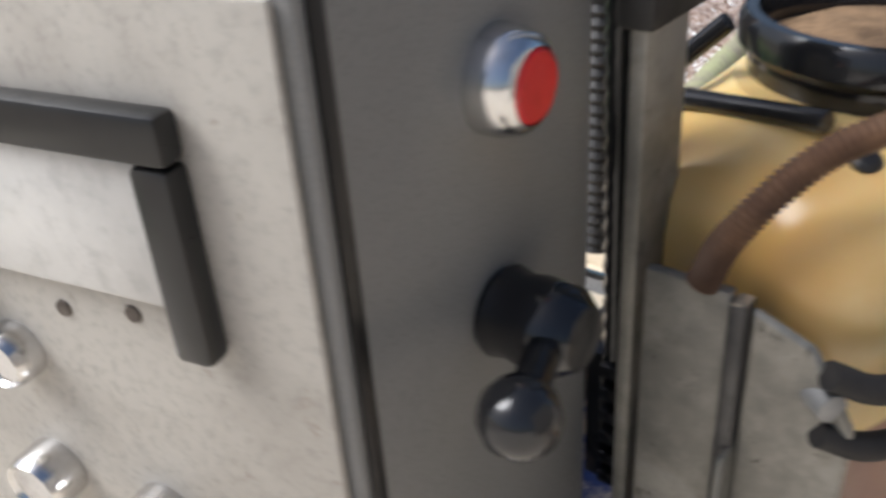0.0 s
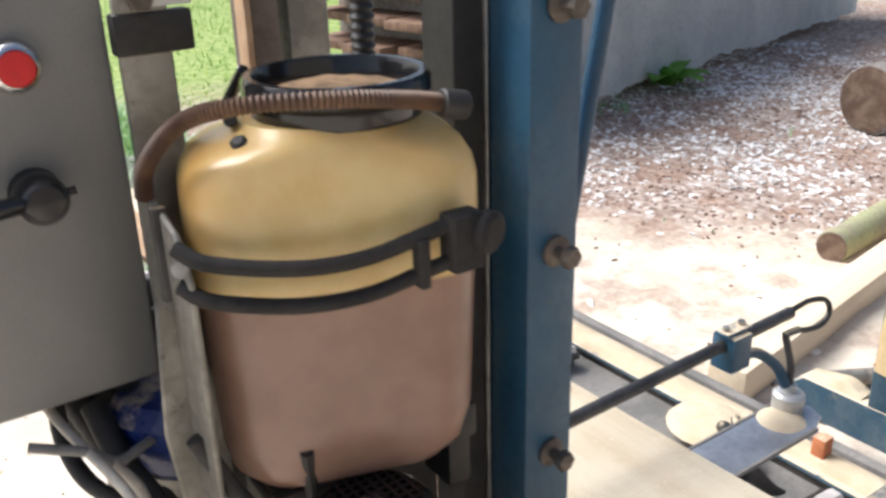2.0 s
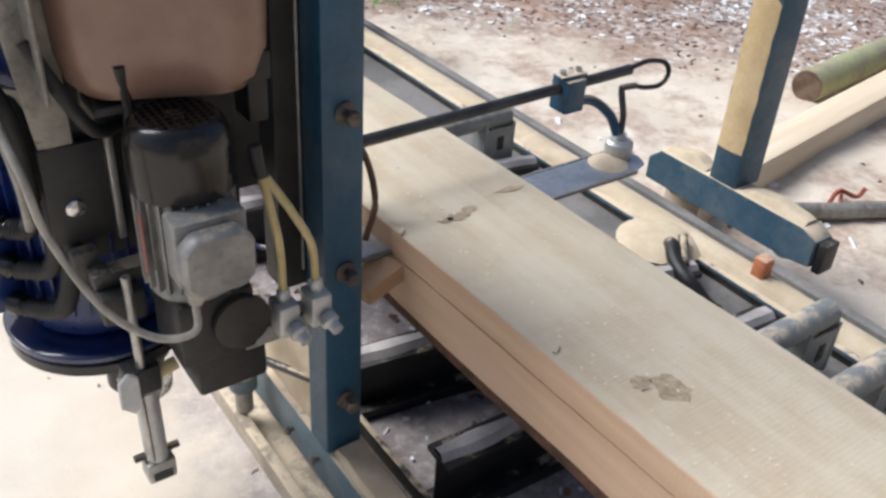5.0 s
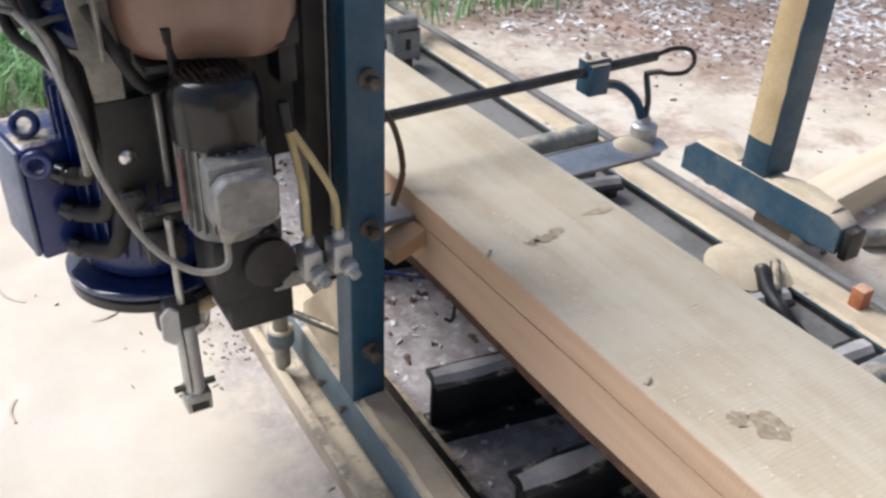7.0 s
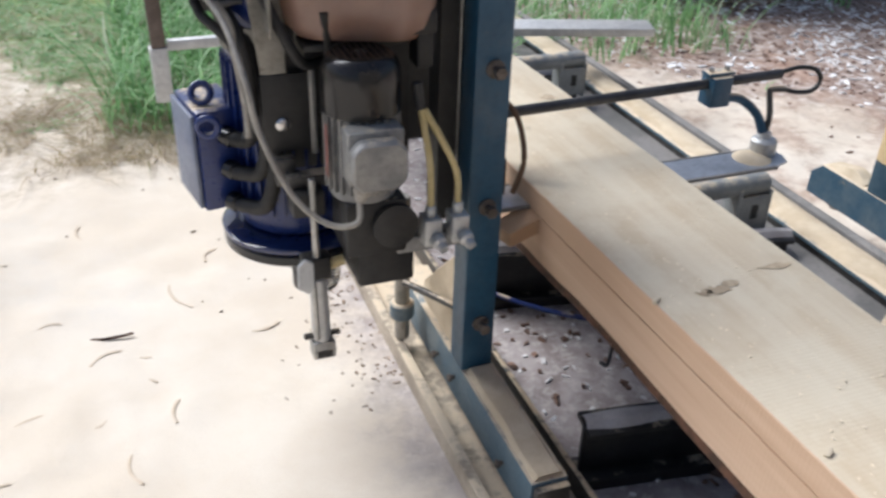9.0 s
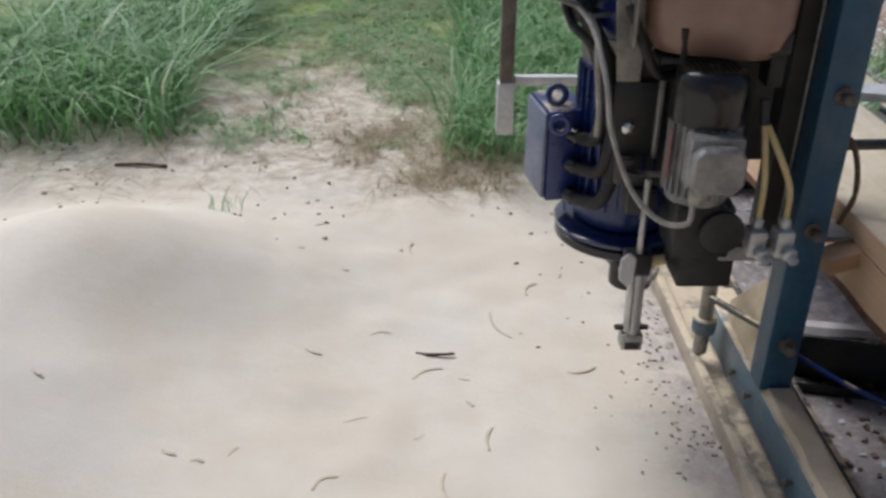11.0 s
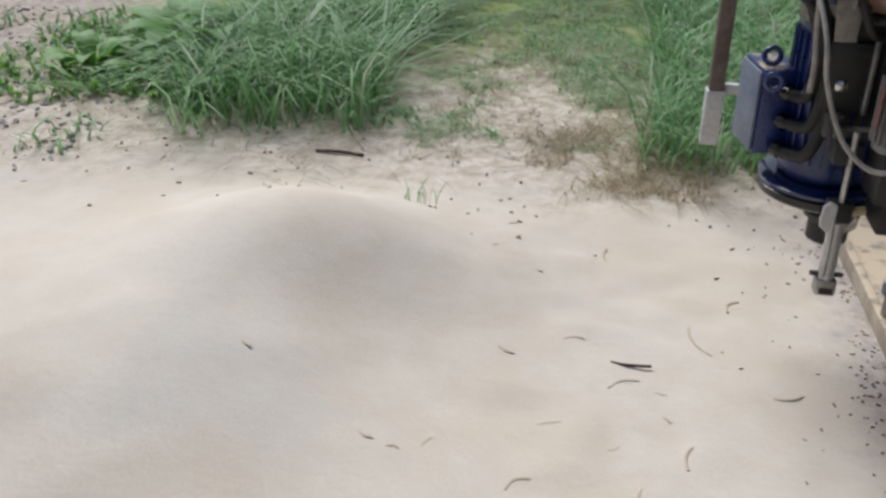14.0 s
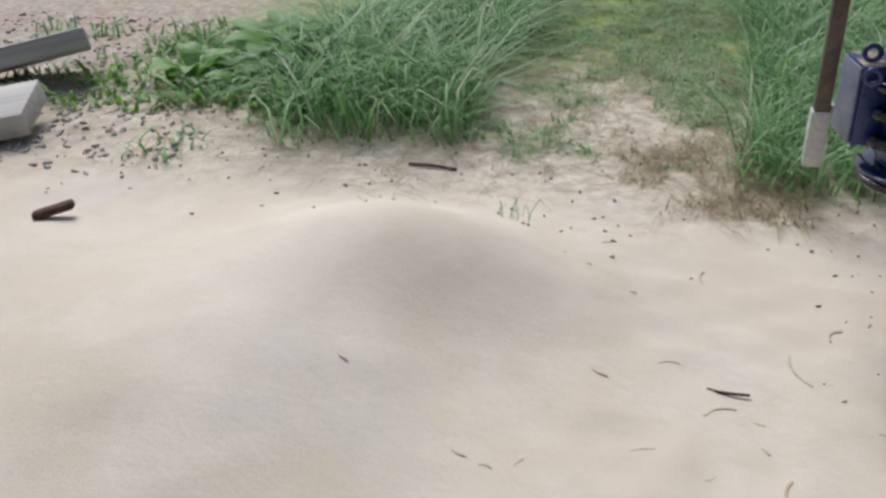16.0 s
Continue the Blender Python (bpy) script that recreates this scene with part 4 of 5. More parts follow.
    part("brass_fitting", rod((-0.312, 0.0, 0.452), (-0.285, 0.0, 0.458), 0.010, 10), M_YHOSE, lv, "brass fitting")
    part("dust_cup", lathe([(0.030, 0.0), (0.038, 0.010), (0.039, 0.024), (0.0375, 0.024), (0.0365, 0.011), (0.029, 0.0015)], (-0.325, 0.03, 0.400), (0, 0, 1), 32), M_CLEAR, g, "cloudy clear plastic cup under the hub")
    cy2 = part("cylinder", rod((-0.334, 0.003, 0.430), (-0.331, 0.006, 0.268), 0.017, 18), M_ALU, g, "pale aluminium cylinder")
    part("cylinder_rod", rod((-0.345, -0.012, 0.43), (-0.343, -0.011, 0.30), 0.005, 8), M_STEEL, cy2)
    part("cylinder_end", box(-0.352, -0.309, -0.013, 0.025, 0.252, 0.290, 0.004), M_STEEL, cy2, "square cylinder end")
    # Black sheet on the closed block paints the shade of its opening.
    part("opening_shade", box(-0.345, -0.316, -0.0142, -0.0132, 0.257, 0.272, 0), M_BLACK, cy2)
    part("end_bolt", rod((-0.365, 0.006, 0.298), (-0.297, 0.006, 0.298), 0.006, 8), M_DARKSTEEL, cy2)
    # valves and their yellow hoses
    mf = part("valve_block", box(-0.205, -0.075, -0.066, -0.030, 0.490, 0.520, 0.003), M_GREYCAST, g, "grey valve manifold")
    for x in (-0.148, -0.098):
        part("valve", join(box(x - 0.016, x + 0.016, -0.092, -0.052, 0.510, 0.562, 0.004), lathe([(0.012, 0), (0.014, 0.003), (0.014, 0.014), (0.009, 0.018), (0.009, 0.03), (0.004, 0.031)], (x + 0.004, -0.092, 0.527), (0.2, -1, -0.35), 12), lathe([(0.008, 0), (0.010, 0.003), (0.010, 0.016), (0.007, 0.02)], (x, -0.072, 0.562), (0, 0, 1), 10)), M_ALU, mf, "pale metal valve")
    part("oil_hose", tube([(-0.148, -0.072, 0.578), (-0.150, -0.072, 0.65), (-0.158, -0.068, 0.71), (-0.166, -0.06, 0.765)], 0.0060, 10), M_YHOSE, g, "yellowed oil hose")
    part("oil_hose", tube([(-0.098, -0.072, 0.578), (-0.103, -0.072, 0.64), (-0.130, -0.070, 0.70), (-0.160, -0.062, 0.755)], 0.0060, 10), M_YHOSE, g, "yellowed oil hose")
    part("hose_nipple", rod((-0.166, -0.060, 0.755), (-0.170, -0.055, 0.80), 0.009, 10), M_BLACK, g)
    part("black_hose", tube([(-0.30, 0.02, 0.90), (-0.29, 0.04, 0.84), (-0.285, 0.07, 0.80)], 0.007, 8), M_RUBBER, g)
    part("black_hose", tube([(-0.39, 0.06, 0.93), (-0.36, 0.045, 0.86), (-0.33, 0.05, 0.81), (-0.29, 0.08, 0.80)], 0.009, 10), M_RUBBER, g)
    part("side_bracket", join(box(-0.17, -0.12, -0.01, 0.06, 0.86, 0.90, 0.005), box(-0.15, -0.122, 0.0, 0.05, 0.80, 0.87, 0.004)), M_BLACK, g)


def build_box(g):
    m = pose(-0.373, 0.169, 0.009, 0, 0, 0.5)
    cb = part("control_box", moved(box(-0.183, -0.006, 0.0, 0.24, 0.935, 1.3135, 0.005, 3), m), M_BOX, g, "grey painted steel control box")
    # red push button in its chrome ring
    part("button_ring", moved(lathe([(0.0228, 0), (0.0222, 0.008), (0.0198, 0.016), (0.0165, 0.019), (0.0155, 0.0195), (0.0155, 0.014)], (-0.086, 0, 1.2530), (0, -1, 0), 40), m), M_CHROME, cb, "chrome button ring")
    part("push_button", moved(lathe([(0.015, 0.010), (0.015, 0.019), (0.0135, 0.0205), (0.0, 0.0215)], (-0.086, 0, 1.2530), (0, -1, 0), 36), m), M_RED, cb, "round red push button")
    # black crank-shaped switch handle
    hub = lathe([(0.020, 0.0), (0.022, 0.004), (0.020, 0.012), (0.0215, 0.02), (0.021, 0.036), (0.015, 0.044), (0, 0.046)], (-0.089, 0, 1.1455), (0, -1, 0), 32)
    arm = tube([(-0.089, -0.028, 1.1455), (-0.116, -0.038, 1.147), (-0.144, -0.048, 1.148)], 0.0082, 14)
    ball = lathe([(0.0, -0.017), (0.009, -0.0145), (0.015, -0.008), (0.017, 0.0), (0.015, 0.008), (0.009, 0.0145), (0.0, 0.017)], (-0.1485, -0.050, 1.1485), (0, 0, 1), 24)
    part("switch_handle", moved(join(hub, arm, ball), m), M_PLASTIC, cb, "glossy black crank switch handle")
    part("switch_pin", moved(rod((-0.071, -0.02, 1.1445), (-0.059, -0.022, 1.1465), 0.004, 8), m), M_PLASTIC, cb)
    part("seam_gasket", moved(box(-0.1815, -0.1740, -0.0012, 0.0, 0.940, 1.309, 0.0005), m), M_FRAMEBLACK, cb, "black rubber seam")
    # front panel, turned towards the operator: local x runs against the panel
    w = pose(-0.562, 0.158, 0.009, 0, 0, -77)
    part("panel_rim", moved(box(-0.30, -0.0045, 0.0, 0.007, 0.932, 1.318, 0.003, 3), w), M_BOX, g, "grey panel rim")
    pn = part("front_panel", moved(box(-0.29, -0.0105, -0.0045, -0.0005, 0.940, 1.311, 0.002), w), M_PANEL, g, "cream front panel, speckled with dirt")
    part("window_frame", moved(join(box(-0.205, -0.051, -0.017, -0.005, 1.2575, 1.276, 0.003), box(-0.068, -0.051, -0.017, -0.005, 1.178, 1.257, 0.003), box(-0.205, -0.187, -0.017, -0.005, 1.178, 1.257, 0.003)), w), M_FRAMEBLACK, pn, "black window frame")
    part("window", moved(box(-0.186, -0.069, -0.012, -0.005, 1.197, 1.257, 0.003), w), M_GLASSY, pn, "scratched clear window cover")
    part("push_button", moved(lathe([(0.0145, 0), (0.014, 0.01), (0.012, 0.014), (0.0105, 0.012), (0.0, 0.0125)], (-0.172, -0.0045, 1.150), (0, -1, 0), 32), w), M_CHROME, pn, "chrome ringed button")
    part("push_button", moved(lathe([(0.0165, 0), (0.0165, 0.014), (0.0145, 0.019), (0.012, 0.0165), (0.0, 0.017)], (-0.175, -0.0045, 1.079), (0, -1, 0), 32), w), M_CHROME, pn, "chrome ringed button")
    rk = lathe([(0.0165, 0), (0.0165, 0.014), (0.0145, 0.019), (0.0125, 0.0165)], (-0.110, -0.0045, 1.073), (0, -1, 0), 32)
    kb = part("push_button", moved(rk, w), M_CHROME, pn, "chrome ringed red button")
    part("button_cap", moved(lathe([(0.0122, 0.010), (0.0122, 0.0185), (0.0, 0.0195)], (-0.110, -0.0045, 1.073), (0, -1, 0), 28), w), M_RED, kb, "red cap")
    for a, z in ((-0.1356, 1.179), (-0.097, 1.185)):
        part("screw_hole", moved(lathe([(0.0042, 0), (0.0036, 0.0012), (0.0, 0.001)], (a, -0.0045, z), (0, -1, 0), 14), w), M_RUST, pn, "rusty screw")
    # loom below the box
    for k, (dx, dy) in enumerate(((0, 0), (0.02, 0.01), (0.04, 0.0), (0.055, 0.02))):
        part("cable", tube([(-0.48 + dx, 0.38 + dy, 0.945), (-0.475 + dx, 0.375 + dy, 0.90), (-0.43 + dx, 0.36 + dy, 0.85), (-0.38 + dx * 0.7, 0.33 + dy, 0.78)], 0.011, 10, 6), M_RUBBER, g, "black cable")
    part("junction_block", box(-0.470, -0.388, 0.225, 0.33, 0.855, 0.9235, 0.004), M_BLACK, g, "black junction block under the box")
    part("cable", tube([(-0.476, 0.210, 0.922), (-0.480, 0.180, 0.895), (-0.473, 0.140, 0.874), (-0.451, 0.110, 0.855), (-0.427, 0.100, 0.827)], 0.0085, 10, 8), M_RUBBER, g, "black cable")
    part("cable", tube([(-0.514, 0.150, 0.923), (-0.496, 0.140, 0.919), (-0.469, 0.130, 0.910), (-0.448, 0.120, 0.896), (-0.423, 0.130, 0.895), (-0.395, 0.150, 0.891)], 0.0050, 10, 8), M_TRAY, g, "dusty grey cable")
    part("cable", tube([(-0.444, 0.200, 0.917), (-0.437, 0.150, 0.877), (-0.422, 0.100, 0.842), (-0.415, 0.090, 0.790), (-0.414, 0.090, 0.714)], 0.0130, 12, 8), M_RUBBER, g, "thick black cable")
    part("cable", tube([(-0.454, 0.110, 0.902), (-0.436, 0.095, 0.870), (-0.433, 0.085, 0.818), (-0.424, 0.080, 0.740), (-0.423, 0.080, 0.679)], 0.0060, 10, 8), M_WCABLE, g, "dirty pale cable")
    part("grey_cable", tube([(-0.54, 0.36, 0.93), (-0.50, 0.34, 0.905), (-0.44, 0.32, 0.89), (-0.38, 0.29, 0.91)], 0.0055, 8), M_WCABLE, g)


def build_holder(g):
    pl = part("holder_plate", box(-0.387, -0.379, 0.090, 0.134, 0.86, 1.148, 0.002), M_ZINC, g, "scuffed grey holder bracket")
    part("plate_rib", box(-0.391, -0.377, 0.081, 0.0895, 0.86, 1.145, 0.002), M_DARKSTEEL, pl, "dark rib")
    part("side_plate", prism([(0.028, 0.86), (0.028, 1.092), (0.050, 1.130), (0.0805, 1.142), (0.0805, 0.86)], -0.385, -0.379, "x"), M_ZINC, pl, "scuffed side plate")
    for z0 in (1.119, 1.085):
        part("strap", tube([(-0.388, 0.042, z0 + 0.003), (-0.368, 0.020, z0 - 0.009), (-0.307, -0.014, z0 - 0.018), (-0.25, -0.030, z0 - 0.018), (-0.20, -0.046, z0 - 0.004), (-0.160, -0.060, z0 + 0.009)], 0.0072, 12), M_STRAP, g, "black rubber strap")
    part("strap_bridge", box(-0.212, -0.202, -0.056, -0.040, 1.068, 1.112, 0.002), M_STRAP, g)
    part("strap_anchor", box(-0.185, -0.152, -0.068, -0.042, 1.078, 1.131, 0.004), M_STRAP, g)
    part("strap_knob", lathe([(0.017, 0), (0.019, 0.004), (0.019, 0.014), (0.014, 0.018), (0, 0.018)], (-0.152, -0.058, 1.111), (0.35, -1, 0), 20), M_STRAP, g, "black round knob")
    part("strap_bolt", lathe([(0.0075, 0), (0.0075, 0.018), (0.0, 0.020)], (-0.377, 0.052, 1.104), (-0.6, -0.8, 0), 12), M_GREYCAST, g)
    part("corrugated_hose", tube([(-0.388, 0.104, 1.150), (-0.386, 0.092, 1.180), (-0.364, 0.062, 1.217), (-0.330, 0.022, 1.2335), (-0.26, -0.010, 1.2340), (-0.20, -0.024, 1.227), (-0.165, -0.030, 1.220)], 0.0082, 14, 30, ribs=0.0020), M_HOSE, g, "brown corrugated hose")
    part("hose_cap", rod((-0.170, -0.029, 1.2205), (-0.145, -0.033, 1.2155), 0.0125, 14), M_RUBBER, g)
    part("shelf", box(-0.33, -0.12, 0.04, 0.19, 0.830, 0.842, 0.003), M_BLACK, g, "black shelf under the canister")
    part("handle_fork", join(rod((-0.272, 0.197, 1.19), (-0.313, 0.079, 1.209), 0.006, 10), rod((-0.272, 0.197, 1.19), (-0.266, 0.150, 1.236), 0.006, 10)), M_PLASTIC, g, "black wire fork beside the lid")


def rounded(cx, cy, hx, hy, r, n=6):
    out = []
    for sx, sy, a0 in ((1, 1, 0), (-1, 1, 90), (-1, -1, 180), (1, -1, 270)):
        for k in range(n + 1):
            a = radians(a0 + 90 * k / n)
            out.append((cx + sx * (hx - r) + r * math.cos(a), cy + sy * (hy - r) + r * math.sin(a)))
    return out


def build_canister():
    c = thing("canister", "yellowed plastic canister of pink-brown liquid strapped to the gantry", "canister")
    bm = bmesh.new()
    sections = [(0.000, 0.0902, 0.050, 0.045), (0.005, 0.1053, 0.064, 0.05), (0.026, 0.1194, 0.076, 0.05), (0.06, 0.1260, 0.081, 0.05), (0.17, 0.1297, 0.083, 0.05),
                (0.27, 0.1344, 0.085, 0.05), (0.300, 0.1344, 0.085, 0.052), (0.318, 0.1307, 0.084, 0.055), (0.332, 0.1222, 0.0825, 0.058), (0.342, 0.1081, 0.081, 0.066), (0.349, 0.0940, 0.079, 0.074), (0.3535, 0.0860, 0.077, 0.0755), (0.360, 0.0780, 0.072, 0.071)]
    rings = [[bm.verts.new((x, y, z)) for x, y in rounded(0, 0, hx, hy, r)] for z, hx, hy, r in sections]
    for a, b in zip(rings, rings[1:]):
        for j in range(len(a)):
            bm.faces.new((a[j], a[(j + 1) % len(a)], b[(j + 1) % len(b)], b[j]))
    bm.faces.new(rings[0])
    bm.faces.new(rings[-1])
    part("body", bm, M_CAN, c, "yellowed body, pink-brown below the fill line")
    part("lid", lathe([(0.070, 0.3555), (0.077, 0.356), (0.079, 0.360), (0.079, 0.371), (0.0855, 0.377), (0.0855, 0.389), (0.082, 0.394), (0.0755, 0.394), (0.073, 0.389), (0.071, 0.374), (0.0, 0.372)], (0.016, 0.0, 0), (0, 0, 1), 56), M_PLASTIC, c, "black screw lid with raised rim")
    bm = lathe([(0.0705, 0.3745), (0.055, 0.379), (0.03, 0.378), (0.0, 0.380)], (0.016, 0.0, 0), (0, 0, 1), 40)
    for v in bm.verts:
        v.co.z += 0.0025 * noise.noise(v.co * 60)
    part("sawdust", bm, M_LIDDUST, c, "brown sawdust in the lid")
    part("plug", lathe([(0.0075, 0), (0.0075, 0.007), (0.005, 0.009), (0, 0.009)], (-0.078, -0.046, 0.345), (-0.3, -0.5, 1), 14), M_BLACK, c)
    return c


M_LIDDUST = surface("brown_sawdust", (0.10, 0.06, 0.03), (0.24, 0.15, 0.08), 0.95, coarse=30, fine=200, relief=0.8)
build_frame(gantry)
build_saw(gantry)
build_drive(gantry)
build_box(gantry)
build_holder(gantry)
canister = build_canister()


# ---------------------------------------------------------------- yard things
def blades(name, spots, material, label, lo, hi, width, lean, seed, kind_name="grass"):
    """Many bent tapered blades; spots yields places."""
    rnd = random.Random(seed)
    verts, faces = [], []
    for x, y in spots:
        h = (lo + (hi - lo) * rnd.random() ** 1.4) * (1 + 0.8 * edge(x, y, 3.5))
        a = rnd.uniform(0, 2 * math.pi)
        w = width * rnd.uniform(0.6, 1.3)
        b = lean * h * rnd.uniform(0.3, 1.3)
        z0 = height(x, y) - 0.01
        dx, dy = math.cos(a), math.sin(a)
        q = len(verts)
        for t, ww in ((0, 1.0), (0.4, 0.9), (0.75, 0.6)):
            o = b * t * t
            px, py, pz = x + dx * o, y + dy * o, z0 + h * (t - 0.25 * t * t * lean)
            verts += [(px - dy * w * ww, py + dx * w * ww, pz), (px + dy * w * ww, py - dx * w * ww, pz)]
        verts.append((x + dx * b, y + dy * b, z0 + h * (1 - 0.25 * lean) * (1 - 0.12 * lean)))
        faces += [(q, q + 1, q + 3, q + 2), (q + 2, q + 3, q + 5, q + 4), (q + 4, q + 5, q + 6)]
    ob = mesh_from(name, verts, faces, material, True)
    return tagged(ob, label, kind_name, kind="stuff")


def scatter(n, x0, x1, y0, y1, seed, keep=lambda x, y, r: True):
    rnd = random.Random(seed)
    out = []
    while n > 0:
        x, y = rnd.uniform(x0, x1), rnd.uniform(y0, y1)
        n -= 1
        if keep(x, y, rnd.random()):
            out.append((x, y))
    return out


def edge(x, y, s=1.3):
    return 0.5 * noise.noise((x * s, y * s, 7.7)) + 0.25 * noise.noise((x * s * 3, y * s * 3, 2.2))


def build_grass():
    # the tall tuft beside the heap, thinning out to its left
    a = scatter(11000, -2.9, -1.5, 2.75, 6.5, 11, lambda x, y, r: y > 2.93 + 0.5 * edge(x, y) and -2.62 + 0.4 * edge(x, y, 2) < x < -1.70 - 0.06 * (y - 3) + 0.25 * edge(x, y) and r < min(1, 0.35 + (y - 2.9) * 1.6))
    blades("tall_grass", a, M_GRASS, "tall green grass bending over the sawdust edge", 0.10, 0.55, 0.0048, 1.35, 1)
    j = scatter(26000, -1.85, -0.4, 2.75, 6.0, 43, lambda x, y, r: edge(x, y, 3.2) + 0.12 * (y - 3.6) > 0.02 and r < 0.8)
    blades("short_grass", j, M_GRASS, "ragged green grass clumps in the mown strip", 0.02, 0.08, 0.003, 1.8, 23)
    v = scatter(2200, -3.7, -2.45, 2.95, 4.4, 41, lambda x, y, r: y > 3.05 + 0.5 * edge(x, y) and r < 0.75 + edge(x, y, 3) and (x > -3.2 or r < 0.35))
    blades("low_weeds", v, M_LEAF, "low leafy green weeds beside the grass", 0.04, 0.17, 0.012, 1.4, 21, "weeds")
    w = scatter(1500, -1.1, -0.45, 2.45, 3.1, 42, lambda x, y, r: edge(x, y, 5) > -0.05)
    blades("dry_straw", w, M_STRAW, "matted dry straw by the rail end", 0.04, 0.12, 0.002, 2.2, 22, "straw")
    b = scatter(8000, -0.75, 1.0, 2.6, 6.0, 12, lambda x, y, r: x > -0.62 + 0.2 * edge(x, y) and y > 2.78 + 0.4 * edge(x, y) and r < (1 if x < 0.1 else 0.5))
    blades("tall_grass", b, M_GRASS, "tall green grass beside the rail end", 0.12, 0.44, 0.0050, 1.2, 2)
    c = scatter(16000, -1.95, -0.35, 2.9, 8.0, 13, lambda x, y, r: r < (0.12 + 0.88 * min(1, max(0, (y - 3.4 + edge(x, y)) / 1.8))) * min(1, max(0.02, 0.45 + 3.2 * edge(x, y, 3.2))))
    blades("short_grass", c, M_LAWN, "short mown yellow-green grass", 0.02, 0.09, 0.0028, 1.6, 3)
    d = scatter(26000, -9, 9, 5.5, 13.0, 14, lambda x, y, r: (x < 2.4 or y > 6.5) and r < 0.65 + 1.5 * edge(x, y, 2))
    blades("short_grass", d, M_GREENLAWN, "sunlit mown lawn behind the saw", 0.04, 0.11, 0.006, 0.8, 4)
    e = scatter(24000, -3.4, -0.2, 2.25, 5.6, 15, lambda x, y, r: y > 2.45 + 0.5 * edge(x, y) and r < (0.08 + 0.6 * min(1, max(0, (y - 2.4) / 0.9))) * min(1, max(0.1, 0.6 + 2.4 * edge(x, y, 5))))
    blades("dry_straw", e, M_STRAW, "dry cut straw on the ground", 0.03, 0.11, 0.0019, 2.6, 5, "straw")
    f = scatter(1500, -4.6, -2.6, 2.5, 4.3, 16, lambda x, y, r: edge(x, y) > 0.02)
    blades("low_weeds", f, M_GRASS, "low green weeds among stones", 0.05, 0.16, 0.007, 1.0, 6, "weeds")
    h = scatter(260, 1.6, 5.0, 1.7, 4.2, 17, lambda x, y, r: edge(x, y, 2.2) > 0.22)
    blades("weed_tufts", h, M_GRASS, "small weed tufts in the wood chips", 0.03, 0.10, 0.005, 1.0, 7, "weeds")
    k = scatter(1600, 1.6, 4.2, 3.0, 4.6, 18, lambda x, y, r: 3.3 < y < 3.7 + 0.2 * (x - 1.5) and (x < 2.1 or edge(x, y, 2) > 0.1))
    blades("grass_fringe", k, M_GRASS, "green grass along the covered stack", 0.06, 0.22, 0.005, 0.8, 8)
    s = scatter(16, -1.44, -1.32, 2.19, 2.27, 19)
    blades("grass_sprout", s, M_GRASS, "few thin blades in the sawdust", 0.06, 0.13, 0.002, 0.5, 9)
    u = scatter(1400, -0.3, 2.2, 2.9, 3.9, 20, lambda x, y, r: x > 1.0 or y > 3.2)
    blades("tall_grass", u, M_GRASS, "tall green grass behind the saw bed", 0.1, 0.35, 0.0045, 0.7, 10)


def broad_plant(x, y, n, size, seed, label):
    rnd = random.Random(seed)
    p = thing("broad_leaved_plant", label, "plant", (x, y, height(x, y)))
    for k in range(n):
        a, up, ln = rnd.uniform(0, 2 * math.pi), rnd.uniform(0.35, 1.0), size * rnd.uniform(0.6, 1.1)
        verts, faces = [], []
        wd = ln * rnd.uniform(0.16, 0.24)
        steps = 8
        for j in range(steps + 1):
            t = j / steps
            r = ln * (0.12 + 0.8 * t)
            z = ln * up * (1.25 * t - 0.85 * t * t) + 0.02
            w = wd * (math.sin(math.pi * min(1, t * 1.0)) ** 0.7 if 0 < t < 1 else 0.02) + 0.003
            for s, dz in ((-1, 0.25), (0, 0), (1, 0.25)):
                rr = 1 + 0.12 * noise.noise((j * 1.7, s * 3.0, seed + k))
                verts.append((r * math.cos(a) - s * w * rr * math.sin(a), r * math.sin(a) + s * w * rr * math.cos(a), z + abs(s) * w * dz))
        for j in range(steps):
            for s in range(2):
                q = j * 3 + s
                faces.append((q, q + 1, q + 4, q + 3))
        ob = mesh_from("leaf", verts, faces, M_LEAF, True)
        ob.parent = p


def bits(name, spots, material, label, lo, hi, flat, seed, category):
    """Small thin uneven slabs lying about."""
    rnd = random.Random(seed)
    verts, faces = [], []
    for x, y in spots:
        a, b = rnd.uniform(lo, hi), rnd.uniform(lo, hi) * 0.5
        c = flat * rnd.uniform(0.5, 1.2)
        m = pose(x, y, height(x, y) + c * 0.6, rnd.uniform(-25, 25), rnd.uniform(-25, 25), rnd.uniform(0, 360))
        q = len(verts)
        verts += [tuple(m @ Vector((sx * a * rnd.uniform(0.7, 1), sy * b * rnd.uniform(0.7, 1), sz * c))) for sz in (-1, 1) for sx, sy in ((-1, -1), (1, -1), (1, 1), (-1, 1))]
        faces += [(q + 3, q + 2, q + 1, q), (q + 4, q + 5, q + 6, q + 7)] + [(q + k, q + (k + 1) % 4, q + 4 + (k + 1) % 4, q + 4 + k) for k in range(4)]
    return tagged(mesh_from(name, verts, faces, material), label, category, kind="stuff")


M_STONE = surface("grey_yard_stones", (0.34, 0.32, 0.30), (0.52, 0.49, 0.46), 0.9, coarse=6, fine=60, relief=0.3)
M_CRUMB = surface("sawdust_crumbs", (0.26, 0.19, 0.14), (0.42, 0.33, 0.25), 0.95, coarse=20, relief=0.3)


